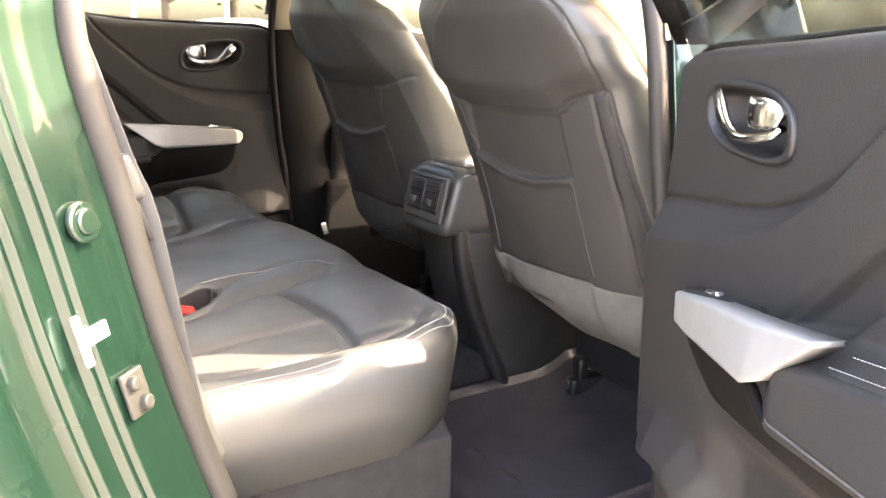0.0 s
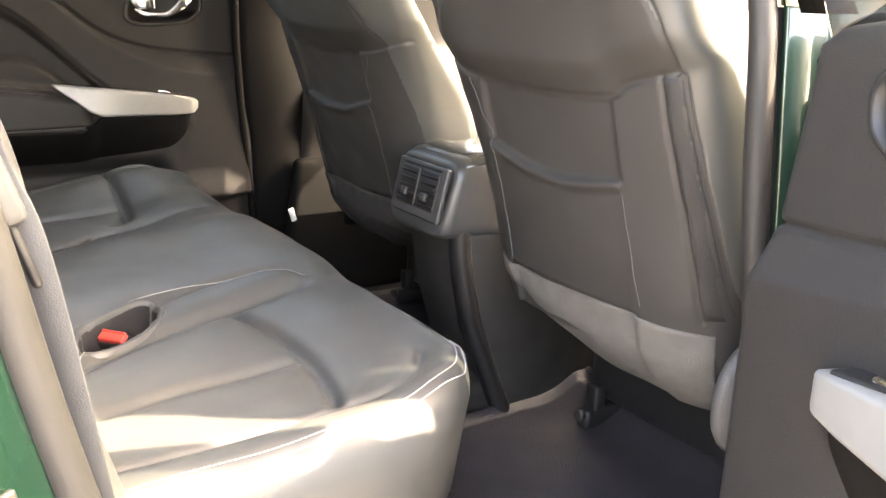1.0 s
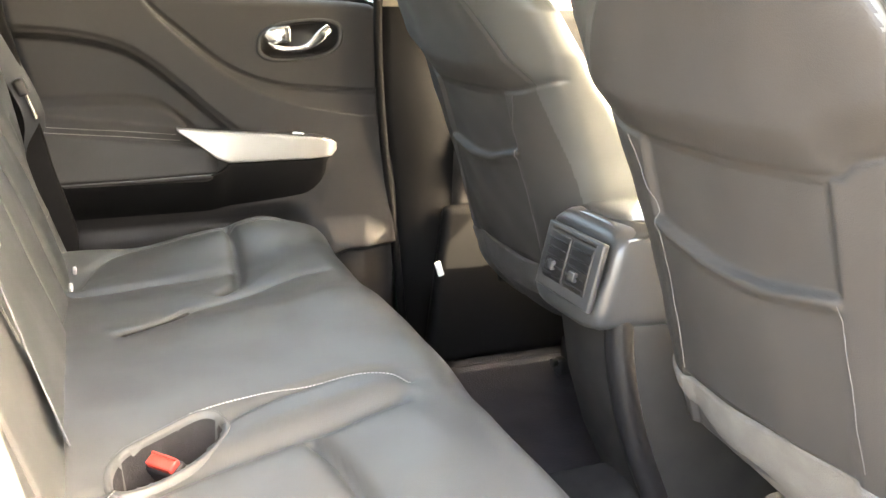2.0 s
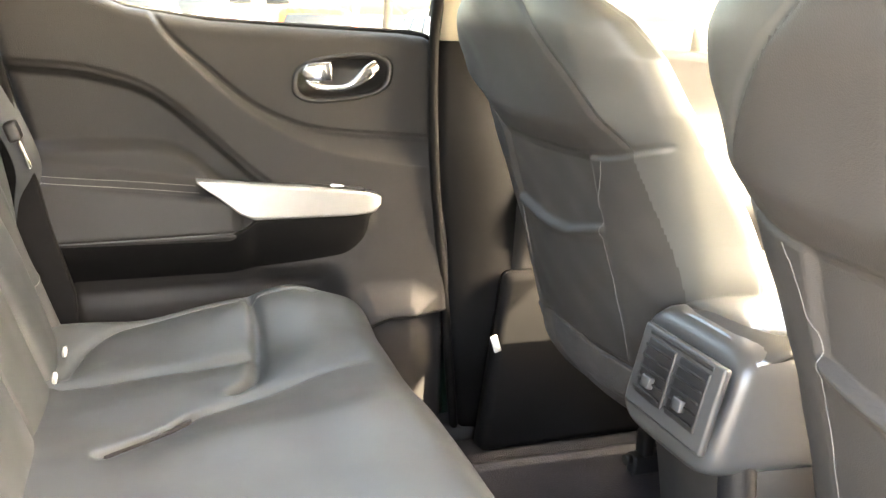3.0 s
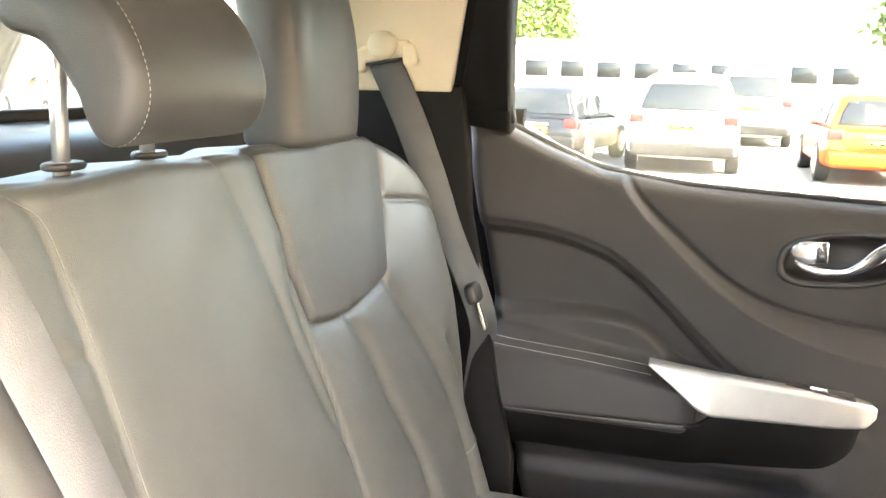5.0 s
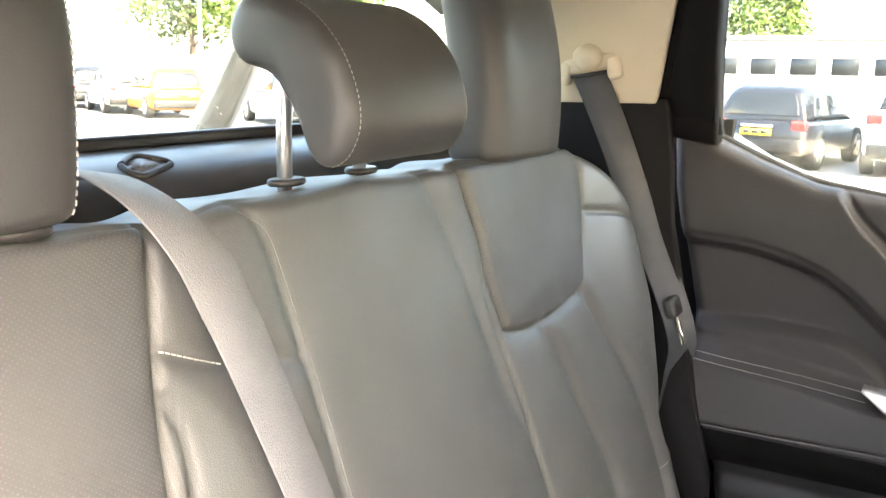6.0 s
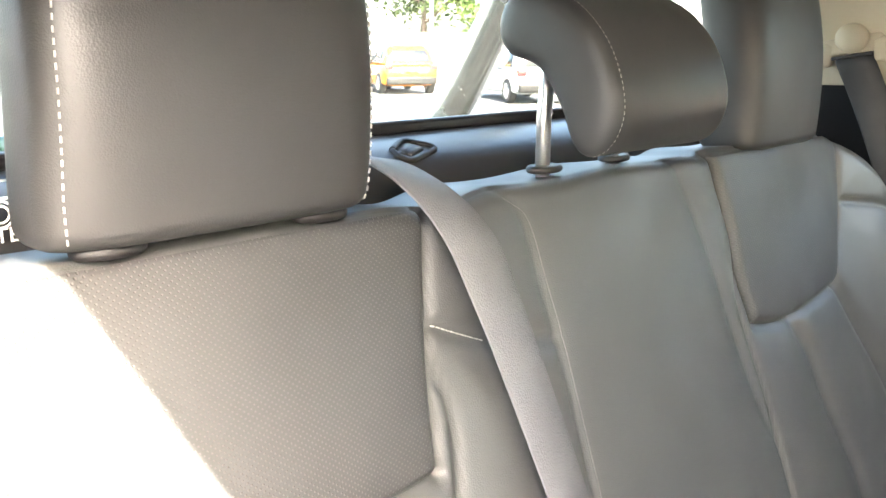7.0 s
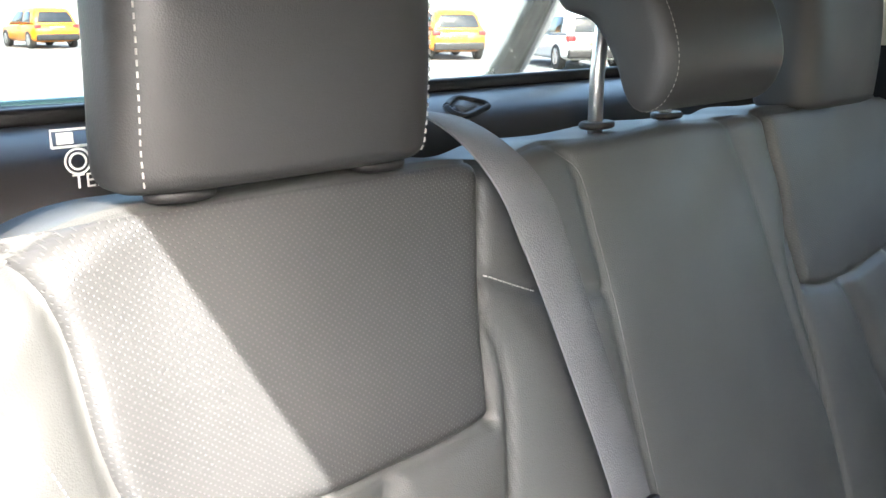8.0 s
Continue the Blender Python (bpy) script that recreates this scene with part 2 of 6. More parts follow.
def inside(U, V, poly):
    """Signed distance to a closed outline, above zero inside."""
    p = np.array(poly, float)
    q = np.roll(p, -1, axis=0)
    d, odd = np.full(U.shape, 1e9), np.zeros(U.shape, bool)
    for (a, b), (c, e) in zip(p, q):
        du, dv = c - a, e - b
        t = np.clip(((U - a) * du + (V - b) * dv) / (du * du + dv * dv + 1e-12), 0, 1)
        d = np.minimum(d, np.hypot(U - a - t * du, V - b - t * dv))
        cross = ((b > V) != (e > V)) & (U < (c - a) * (V - b) / (e - b + 1e-12) + a)
        odd ^= cross
    return np.where(odd, d, -d)


def ease(x, lo, hi):
    t = np.clip((x - lo) / (hi - lo), 0, 1)
    return t * t * (3 - 2 * t)


def stitches(pts, length=0.0045, gap=0.0032, radius=0.0009):
    """A row of short thread stitches along points."""
    length, gap, radius = 0.62 * length, 0.55 * gap, 0.62 * radius
    p = np.array(pts, float)
    seg = np.r_[0, np.cumsum(np.linalg.norm(np.diff(p, axis=0), axis=1))]
    verts, faces, s = [], [], 0.0
    while s + length < seg[-1]:
        a, b = (np.array([np.interp(q, seg, p[:, k]) for k in range(3)]) for q in (s, s + length))
        d = Vector(b - a).normalized()
        u = np.array(d.orthogonal().normalized())
        w = np.cross(np.array(d), u)
        k = len(verts)
        for end in (a, b):
            verts += [end + radius * (math.cos(t) * u + math.sin(t) * w) for t in (0, 1.57, 3.14, 4.71)]
        faces += [(k + i, k + (i + 1) % 4, k + 4 + (i + 1) % 4, k + 4 + i) for i in range(4)] + [(k, k + 1, k + 2, k + 3), (k + 4, k + 5, k + 6, k + 7)]
        s += length + gap
    return mesh_of(verts, faces, smooth=False)


# ---- the cab: floor, roof, pillars ----
def plate(name, bm, mat, label="", category="", origin=None):
    return tagged(part(name, bm, mat), label, category, kind="structure")


plate("floor", prism([(0.30, -0.72), (2.6, -0.72), (2.6, 0.76), (0.30, 0.76)], "z", 0.52, 0.60), CARPET, "dark carpeted cab floor", "floor")
plate("sill_right", box((1.5, 0.12, 0.14), (1.1, -0.75, 0.56), 0.03), PLASTIC_BLACK, "black plastic scuff plate along the open doorway", "sill")
plate("sill_left", box((1.5, 0.12, 0.14), (1.1, 0.80, 0.56), 0.03), PLASTIC_BLACK, "black plastic scuff plate under the closed door", "sill")


def roof_grid(z, out):
    xs, ys = np.linspace(0.10, 2.06, 24), np.linspace(-1, 1, 24)
    X, Y = np.meshgrid(xs, ys, indexing="ij")
    Z = z - 0.07 * np.abs(Y) ** 3 - 0.05 * np.clip((X - 1.6) / 0.45, 0, 1) ** 2 - 0.04 * np.clip((0.35 - X) / 0.25, 0, 1) ** 2
    return np.stack([X, Y * out, Z], -1)


tagged(part("ceiling", shell(roof_grid(1.755, 0.545), roof_grid(1.775, 0.545)), HEADLINING), "pale fabric headlining under the cab roof", "headlining", kind="structure")
tagged(part("roof", shell(roof_grid(1.79, 0.590), roof_grid(1.82, 0.590)), GREEN), "green painted cab roof", "roof", kind="structure")

# section of the door opening, from the seal outwards: sealing lip, shut face, step, outer face, outside
SIDE_PROFILE = [(0.004, -0.010), (-0.010, 0.004), (-0.022, 0.011), (-0.026, 0.015), (-0.045, 0.029), (-0.064, 0.043), (-0.066, 0.045), (-0.068, 0.045), (-0.082, 0.036), (-0.085, 0.036), (-0.087, 0.038), (-0.104, 0.058), (-0.106, 0.060), (-0.108, 0.060), (-0.124, 0.051), (-0.127, 0.051), (-0.129, 0.054), (-0.150, 0.100), (-0.156, 0.110), (-0.168, 0.120), (-0.24, 0.140), (-0.45, 0.150), (-0.46, 0.13)]

for side, word in ((1, "left"), (-1, "right")):
    # roof rail along the door openings
    rail = spline([(0.12, side * 0.548, 1.69), (0.5, side * 0.556, 1.715), (1.1, side * 0.562, 1.725), (1.6, side * 0.56, 1.71), (1.95, side * 0.56, 1.64)], 30)
    plate("roof_rail_" + word, tube(rail, 0.030, 12), BEIGE, "beige covered roof rail above the doors", "roof rail")
    # middle pillar: dark lower trim, beige upper trim, painted outside
    rings = []
    for z, y, x0, x1 in ((0.58, 0.765, 1.175, 1.36), (0.83, 0.75, 1.150, 1.33), (1.15, 0.725, 1.112, 1.29), (1.375, 0.705, 1.098, 1.265)):
        rings.append([(x0, side * (y + 0.005), z), (x0, side * (y + 0.002), z), (x0 + 0.02, side * (y - 0.012), z), ((x0 + x1) / 2, side * (y - 0.02), z), (x1 - 0.02, side * (y - 0.012), z), (x1, side * (y + 0.002), z), (x1, side * (y + 0.005), z)])
    plate("middle_pillar_lower_" + word, loft(rings), TRIM_BLACK, "dark plastic lower cover of the middle pillar", "pillar trim")
    rings = []
    for z, y, x0, x1 in ((1.376, 0.712, 1.102, 1.255), (1.5, 0.665, 1.100, 1.245), (1.73, 0.565, 1.095, 1.225)):
        rings.append([(x0, side * (y + 0.014), z), (x0, side * (y + 0.01), z), (x0 + 0.02, side * (y - 0.012), z), ((x0 + x1) / 2, side * (y - 0.018), z), (x1 - 0.02, side * (y - 0.012), z), (x1, side * (y + 0.01), z), (x1, side * (y + 0.014), z)])
    plate("middle_pillar_upper_" + word, loft(rings), BEIGE, "beige upper cover of the middle pillar", "pillar trim")
    rings = []
    for z, y, x0 in ((0.50, 0.765, 1.195), (0.83, 0.75, 1.172), (1.15, 0.725, 1.132), (1.375, 0.709, 1.118), (1.425, 0.690, 1.118), (1.44, 0.685, 1.118), (1.5, 0.665, 1.118), (1.73, 0.565, 1.11)):
        out = 0.06 if z < 1.4 else 0.035
        if z < 1.43:
            rings.append([(x0 - 0.012, side * (y + 0.006), z), (x0 - 0.010, side * (y + 0.012), z), (x0 + 0.045, side * (y + 0.015), z), (x0 + 0.05, side * (y + 0.018), z), (x0 + 0.052, side * (y + 0.028), z), (x0 + 0.12, side * (y + 0.030), z), (x0 + 0.125, side * (y + 0.034), z), (x0 + 0.13, side * (y + 0.11), z), (x0 + 0.148, side * (y + 0.02), z)])
            continue
        rings.append([(x0 - 0.012, side * (y + 0.006), z), (x0, side * (y + 0.014), z), (x0 + 0.004, side * (y + 0.03), z), (x0 + 0.005, side * (y + 0.04), z), (x0 + 0.006, side * (y + 0.05), z), (x0 + 0.03, side * (y + 0.05 + out * 0.3), z), (x0 + 0.045, side * (y + 0.05 + out), z), (x0 + 0.11, side * (y + 0.06 + out), z), (x0 + 0.12, side * (y + 0.02), z)])
    plate("middle_pillar_outer_" + word, loft(rings), GREEN, "green painted outside of the middle pillar", "pillar")
    line = spline([(1.178, 0.762, 0.60), (1.150, 0.748, 0.83), (1.108, 0.722, 1.15), (1.094, 0.702, 1.375), (1.094, 0.660, 1.5), (1.088, 0.575, 1.70)], 40)
    # same rubber both sides; the closed one is blackened to paint in its shade
    plate("middle_pillar_seal_" + word, tube([(x, side * (y - 0.003), z) for x, y, z in line], 0.014 if side < 0 else 0.009, 10), RUBBER if side < 0 else TRIM_BLACK, "grey rubber door seal along the middle pillar", "door seal")
    # rear pillar: painted shut face, rubber seal, beige upper and black lower trim
    SEAL = [(0.50, 0.60), (0.60, 0.565), (0.72, 0.52), (0.872, 0.466), (0.97, 0.437), (1.093, 0.407), (1.233, 0.380), (1.344, 0.352), (1.42, 0.344), (1.50, 0.362), (1.60, 0.405), (1.70, 0.46)]
    zs = np.linspace(0.50, 1.70 if side < 0 else 1.46, 48)
    sx = np.convolve(np.r_[[0.60] * 2, np.interp(zs, *np.array(SEAL).T), [0.47 if side < 0 else 0.352] * 2], np.ones(5) / 5, "valid")
    ins = 0.69 - 0.42 * np.clip(zs - 1.42, 0, 1)
    P = []
    for z, x, y in zip(zs, sx, ins):
        P.append([(x + dx, side * (y + dy), z) for dx, dy in SIDE_PROFILE])
    P = np.array(P)
    Q = P.copy()
    Q[..., 0] -= 0.012
    # closed side is black instead of green: the gap's shade is put into its colour
    plate("body_side_" + word, shell(P, Q), GREEN if side < 0 else TRIM_BLACK, "green metallic body side at the rear door opening" if side < 0 else "body edge behind the closed door, blackened for the shade in the gap", "body side")
    # closed side's seal takes near-black for the shade behind the door
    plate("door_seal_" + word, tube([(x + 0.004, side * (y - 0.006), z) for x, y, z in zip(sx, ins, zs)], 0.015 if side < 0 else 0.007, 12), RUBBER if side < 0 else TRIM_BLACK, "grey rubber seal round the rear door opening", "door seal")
    up = prism([(0.10, 1.70), (0.455, 1.735), (0.425, 1.66), (0.392, 1.525), (0.10, 1.520)], "y", 0.0, 0.014, 0.004)
    bmesh.ops.transform(up, matrix=Matrix(((1, 0, 0, 0), (0, side, -0.40 * side, side * (0.655 + 0.40 * 1.52)), (0, 0, 1, 0), (0, 0, 0, 1))), verts=up.verts)
    bmesh.ops.recalc_face_normals(up, faces=up.faces)
    plate("rear_pillar_upper_" + word, up, BEIGE, "beige plastic upper cover of the rear pillar", "pillar trim")
    if side > 0:
        # black strip stands in for the dark gap beside the cover
        rim = prism([(0.34, 1.50), (0.47, 1.50), (0.475, 1.71), (0.34, 1.71)], "y", 0.018, 0.030)
        bmesh.ops.transform(rim, matrix=Matrix(((1, 0, 0, 0), (0, 1, -0.40, 0.655 + 0.40 * 1.52), (0, 0, 1, 0), (0, 0, 0, 1))), verts=rim.verts)
        plate("rear_pillar_edge_left", rim, TRIM_BLACK, "black strip added for the dark gap behind the pillar cover", "pillar trim")
    w = 0.075 if side > 0 else 0.0
    lo = prism([(0.10, 1.535), (0.385 + 0.3 * w, 1.535), (0.345 + w, 1.44), (0.350 + w, 1.36), (0.375 + w, 1.24), (0.40 + w, 1.10), (0.43 + w, 0.98), (0.47 + 0.5 * w, 0.86), (0.54, 0.64), (0.10, 0.6)], "y", side * 0.6555, side * 0.678, 0.004)
    plate("rear_pillar_lower_" + word, lo, TRIM_BLACK, "black plastic lower cover of the rear pillar", "pillar trim")

# added black plate that stands in for the shade in the door gap
plate("gap_shade_left", prism([(0.24, 0.55), (0.62, 0.55), (0.56, 0.85), (0.50, 1.1), (0.46, 1.35), (0.47, 1.50), (0.24, 1.50)], "y", 0.808, 0.83), TRIM_BLACK, "black plate added for the shade in the gap behind the closed door", "body side")
for side, word in ((1, "left"), (-1, "right")):
    plate("sill_trim_" + word, box((0.80, 0.05, 0.36), (1.60, side * 0.70, 0.78), 0.02, 3, None, (0.9, 0.7)), TRIM_BLACK, "black plastic trim beside the front seat", "trim")
# rear wall of the cab, its shelf panel and window
plate("rear_wall", prism([(-0.70, 0.5), (0.70, 0.5), (0.70, 1.485), (-0.70, 1.485)], "x", 0.05, 0.12), CARPET, "dark lined rear wall of the cab", "wall")
P = []
for i, (x, z) in enumerate(spline([(0.13, 1.30), (0.215, 1.36), (0.225, 1.44), (0.20, 1.478), (0.16, 1.492), (0.115, 1.495)], 20)):
    P.append([(x, y, z) for y in np.linspace(-0.66, 0.66, 30)])
P = np.array(P)
Q = P.copy()
Q[..., 0] -= 0.012
plate("rear_shelf_trim", shell(P, Q), SHELF, "glossy black trim below the rear window", "trim")
GLASS_OUT = [(-0.58, 1.497), (0.58, 1.497), (0.55, 1.70), (0.52, 1.73), (-0.52, 1.73), (-0.55, 1.70)]
w1 = thing("window_1", (0.10, 0, 1.49), "rear cab window in a black rubber frame", "window", kind="structure")
part("pane", prism([(a, b) for a, b in GLASS_OUT], "x", 0.098, 0.102), GLASS, w1, origin=(0.10, 0, 1.49))
part("window_frame", tube(spline([(0.105, a, b) for a, b in GLASS_OUT + GLASS_OUT[:1]], 60), 0.010, 8), PLASTIC_BLACK, w1, origin=(0.10, 0, 1.49))
part("lower_rail", box((0.014, 1.12, 0.013), (0.122, 0, 1.4995), 0.004, 2), PLASTIC_BLACK, w1, "black rubber strip under the glass", origin=(0.10, 0, 1.49))

# front of the cab: doors, dashboard, windscreen
for side, word in ((1, "left"), (-1, "right")):
    fd = thing("front_door", (2.2, side * 0.80, 0.6), "closed green front door with dark lining", "car door", "front doors")
    fo = (2.2, side * 0.80, 0.6)
    xs, zs = np.linspace(1.27, 2.32, 40), np.linspace(0.50, 1.0, 40)
    X, V = np.meshgrid(xs, np.linspace(0, 1, 40), indexing="ij")
    Z = 0.52 + V * (1.375 - 0.06 * np.clip((X - 1.5) / 0.8, 0, 1) - 0.52)
    Y = 0.755 - 0.03 * ease(Z, 1.25, 1.15) - 0.035 * np.exp(-((Z - 1.06) / 0.06) ** 2)
    P, Q = np.stack([X, side * Y, Z], -1), np.stack([X, side * np.full_like(Y, 0.80), Z], -1)
    part("lining", shell(P, Q), PLASTIC, fd, "dark plastic door lining", origin=fo)
    X2 = 1.165 + (X - 1.27) * (1.155 / 1.05)
    Z2 = 0.50 + V * (1.372 - 0.06 * np.clip((X2 - 1.5) / 0.8, 0, 1) - 0.50)
    Q = np.stack([X2, side * np.full_like(Y, 0.806), Z2], -1)
    Z = Z2
    R = Q.copy()
    R[..., 1] = side * (0.875 - 0.05 * np.clip((Z - 1.1) / 0.3, 0, 1) ** 2)
    Q2 = Q.copy()
    Q2[..., 1] = side * 0.808
    part("outer_skin", shell(Q2, R), GREEN, fd, "green metallic painted door shell", origin=fo)
    gl = [(1.28, 1.37), (1.27, 1.55), (1.25, 1.71), (1.60, 1.70), (1.95, 1.58), (2.28, 1.32)]
    a = [(x, side * (0.790 - 0.42 * max(0, z - 1.38)), z) for x, z in gl]
    pane = part("pane", loft([a, [(x, y + side * 0.004, z) for x, y, z in a]]), GLASS, fd, "lightly tinted window glass", origin=fo)
    part("window_frame", tube(spline([(x, y, z) for x, y, z in a + a[:1]], 60), 0.013, 8), PLASTIC_BLACK, fd, "black window frame", origin=fo)
    plate("front_pillar_" + word, tube(spline([(1.9, side * 0.60, 1.66), (2.2, side * 0.66, 1.47), (2.6, side * 0.72, 1.18)], 16), 0.04, 10), BEIGE, "beige covered front pillar", "pillar trim")
dash = thing("dashboard", (2.35, 0, 0.9), "dark plastic dashboard under the windscreen", "dashboard")
rings = []
for y in np.linspace(-0.72, 0.72, 13):
    rings.append([(2.05, y, 0.95), (2.03, y, 1.08), (2.08, y, 1.17), (2.22, y, 1.20), (2.70, y, 1.14), (2.75, y, 0.60), (2.30, y, 0.60)])
part("body", loft(rings), PLASTIC, dash, origin=(2.35, 0, 0.9))
wheel = thing("steering_wheel", (1.93, -0.385, 1.12), "black steering wheel in front of the driver's seat", "steering wheel")
wm = Matrix.Rotation(radians(-65), 4, "Y")
part("rim", tube([tuple(wm @ Vector((0.185 * math.cos(a), 0.185 * math.sin(a), 0))) for a in np.linspace(0, 2 * math.pi, 40)], 0.015, 10), PLASTIC_BLACK, wheel)
part("hub", box((0.16, 0.16, 0.05), (0, 0, 0), 0.02, 3, wm), PLASTIC_BLACK, wheel)
part("column", tube([(0, 0, 0), (0.25, 0, -0.08)], 0.03, 12), PLASTIC_BLACK, wheel)
w2 = thing("window_2", (2.3, 0, 1.4), "clear sloping windscreen", "window", kind="structure")
ws = np.array([[(2.60 - 0.05 * (u * u), 0.72 * u, 1.16) for u in np.linspace(-1, 1, 12)], [(2.04 - 0.03 * u * u, 0.57 * u, 1.70 - 0.07 * abs(u) ** 3) for u in np.linspace(-1, 1, 12)]])
part("pane", shell(ws, ws + np.array((0.004, 0, 0.004))), CLEAR_GLASS, w2, origin=(2.3, 0, 1.4))
plate("bulkhead", prism([(-0.76, 0.5), (0.76, 0.5), (0.76, 1.13), (-0.76, 1.13)], "x", 2.6, 2.66), PLASTIC_BLACK, "black bulkhead below the windscreen", "wall")
bonnet = np.array([[(x, 0.80 * u * (1 - 0.05 * k), 1.14 - 0.10 * k ** 2 - 0.05 * u * u) for u in np.linspace(-1, 1, 16)] for k, x in zip(np.linspace(0, 1, 10), np.linspace(2.62, 3.75, 10))])
plate("bonnet", shell(bonnet, bonnet - np.array((0, 0, 0.25))), GREEN, "green metallic bonnet", "bonnet")

# belt height adjuster cover on the far middle pillar
cover = thing("belt_adjuster_cover", (1.148, 0.655, 1.455), "beige rounded cover of the front belt adjuster", "belt cover")
rings = []
for k, up in ((0.80, -0.004), (0.97, 0.004), (1.0, 0.012), (0.96, 0.022), (0.80, 0.027)):
    ring = []
    for a in np.linspace(0, 2 * math.pi, 40, endpoint=False):
        dx = 0.052 * k * math.copysign(abs(math.cos(a)) ** 0.7, math.cos(a))
        dz = 0.140 + 0.140 * (1 - (1 - k) * 0.4) * math.copysign(abs(math.sin(a)) ** 0.6, math.sin(a))
        ring.append((dx, -0.43 * dz - up, dz))
    rings.append(ring)
part("cover", loft(rings), BEIGE, cover)

# rubber floor mats
def floor_mat(side):
    root = thing("floor_mat", (1.25, side * 0.36, 0.60), "black rubber floor mat with a raised rim", "floor mat", "rear floor mats")
    xs, ys = np.linspace(0.93, 1.53, 90), np.linspace(0.075, 0.62, 60)
    X, Y = np.meshgrid(xs, ys, indexing="ij")
    e = np.minimum(np.minimum(X - 0.93, 1.53 - X), np.minimum(Y - 0.075, 0.62 - Y))
    Z = 0.612 + (0.020 if side < 0 else 0.006) * np.exp(-((e - 0.014) / 0.008) ** 2) + 0.0012 * np.sin(X * 9 + Y * 5) * np.sin(Y * 13) + 0.004 * ((np.abs(X - 1.06) < 0.006) & (np.sin(Y * 60) > 0.2)) + (0.03 if side < 0 else 0.0) * np.clip((X - 1.38) / 0.10, 0, 1) ** 2
    P = np.stack([X, side * Y, Z], -1)
    Q = np.stack([X, side * Y, np.full_like(Z, 0.602)], -1)
    part("mat", shell(P, Q), MAT, root, origin=(1.25, side * 0.36, 0.60))
    return root


floor_mat(-1)
floor_mat(1)
# fittings on the painted door opening
def face_fitting(name, label, category):
    return thing(name, {"grommet": (0.343, -0.723, 1.209), "door_striker": (0.378, -0.725, 1.030), "body_clip": (0.330, -0.739, 1.097)}[name], label, category)


turn = Matrix.Rotation(radians(38), 4, "Z") @ Matrix.Rotation(radians(78), 4, "X")
fg = face_fitting("grommet", "round green painted plug in the door opening", "plug")
part("ring", cylinder(0.020, 0.008, (0, 0, 0), turn, 28, 0.003), GREEN, fg)
part("cap", cylinder(0.013, 0.016, (0, 0, 0), turn, 24, 0.003), GREEN, fg)
fs = face_fitting("door_striker", "steel door striker with two bolts", "striker")
lay = Matrix.Rotation(radians(-54), 4, "Z") @ Matrix.Rotation(radians(-12), 4, "Y") @ Matrix.Rotation(radians(6), 4, "X")
part("base_plate", box((0.006, 0.032, 0.048), (0, 0, 0), 0.0028, 3, lay), STEEL, fs)
for dz in (-0.012, 0.012):
    part("bolt", cylinder(0.0075, 0.010, tuple(lay @ Vector((0.006, -0.35 * dz, dz))), turn, 16, 0.002), STEEL, fs, "bright bolt head")
fc = face_fitting("body_clip", "white plastic clip in the door opening", "clip")
part("arm", box((0.006, 0.009, 0.052), (0, 0, 0), 0.0026, 2, lay), WHITE_PLASTIC, fc)
part("tab", box((0.006, 0.032, 0.017), tuple(lay @ Vector((0.003, 0.015, 0.002))), 0.0028, 3, lay), WHITE_PLASTIC, fc)
tag2 = thing("paper_tag", (1.221, 0.668, 0.828), "small pale paper tag beside the passenger's seat", "tag")
part("tag", box((0.014, 0.005, 0.034), (0, 0, 0), 0.0015, 1, Matrix.Rotation(radians(-18), 4, "Y")), WHITE_PLASTIC, tag2)
note = thing("warning_label", (0.2265, -0.452, 1.47), "white printed warning label on the rear trim", "label")
txt = bpy.data.curves.new("text", "FONT")
txt.body, txt.size, txt.extrude, txt.align_x = "TER", 0.0125, 0.0003, "CENTER"
tob = new("letters", txt)
tob.parent = note
tob.matrix_basis = pose(0.004, 0.0, -0.002, 90, 0, 90)
txt.materials.append(WHITE_PLASTIC)
part("frame_line", tube([(0.002, -0.006 + 0.014 * a, 0.028 + 0.005 * b) for a, b in ((-1, -1), (1, -1), (1, 1), (-1, 1), (-1, -1))], 0.0009, 6), WHITE_PLASTIC, note, "white printed frame")
part("frame_fill", box((0.001, 0.010, 0.007), (0.002, -0.012, 0.028), 0.0003, 1), WHITE_PLASTIC, note, "white printed block")
for r in (0.0075, 0.0048):
    part("ring_line", tube([(0.003, -0.006 + r * math.cos(a), 0.014 + r * math.sin(a)) for a in np.linspace(0, 2 * math.pi, 28)], 0.0007, 6), WHITE_PLASTIC, note, "white printed ring")
plate("tunnel", box((1.8, 0.14, 0.10), (1.9, 0.0, 0.63), 0.04), CARPET, "carpeted tunnel between the front seats", "floor tunnel")


# ---- rear bench ----
bench_at = (0.55, 0.0, 0.60)
bench = thing("rear_bench_seat", bench_at, "black leather rear bench seat with pale stitching", "seat")
plinth = prism([(0.42, -0.60), (0.84, -0.60), (0.88, -0.5), (0.88, 0.52), (0.84, 0.62), (0.42, 0.62)], "z", 0.60, 0.815, 0.01)
part("base", plinth, CARPET, bench, "dark carpeted box under the cushion", origin=bench_at)


def top_of_back(y):
    return 1.474 - 0.13 * np.clip((np.abs(y) - 0.46) / 0.19, 0, 1) ** 2 - 0.008 * np.exp(-((y + 0.195) / 0.035) ** 2) - 0.004 * np.exp(-((y - 0.17) / 0.02) ** 2) + 0.0016 * np.sin(y * 34 + 1.0)


def back_x(z):
    return 0.325 + 0.30 * (1.466 - z)


BACK_HALF = 0.658
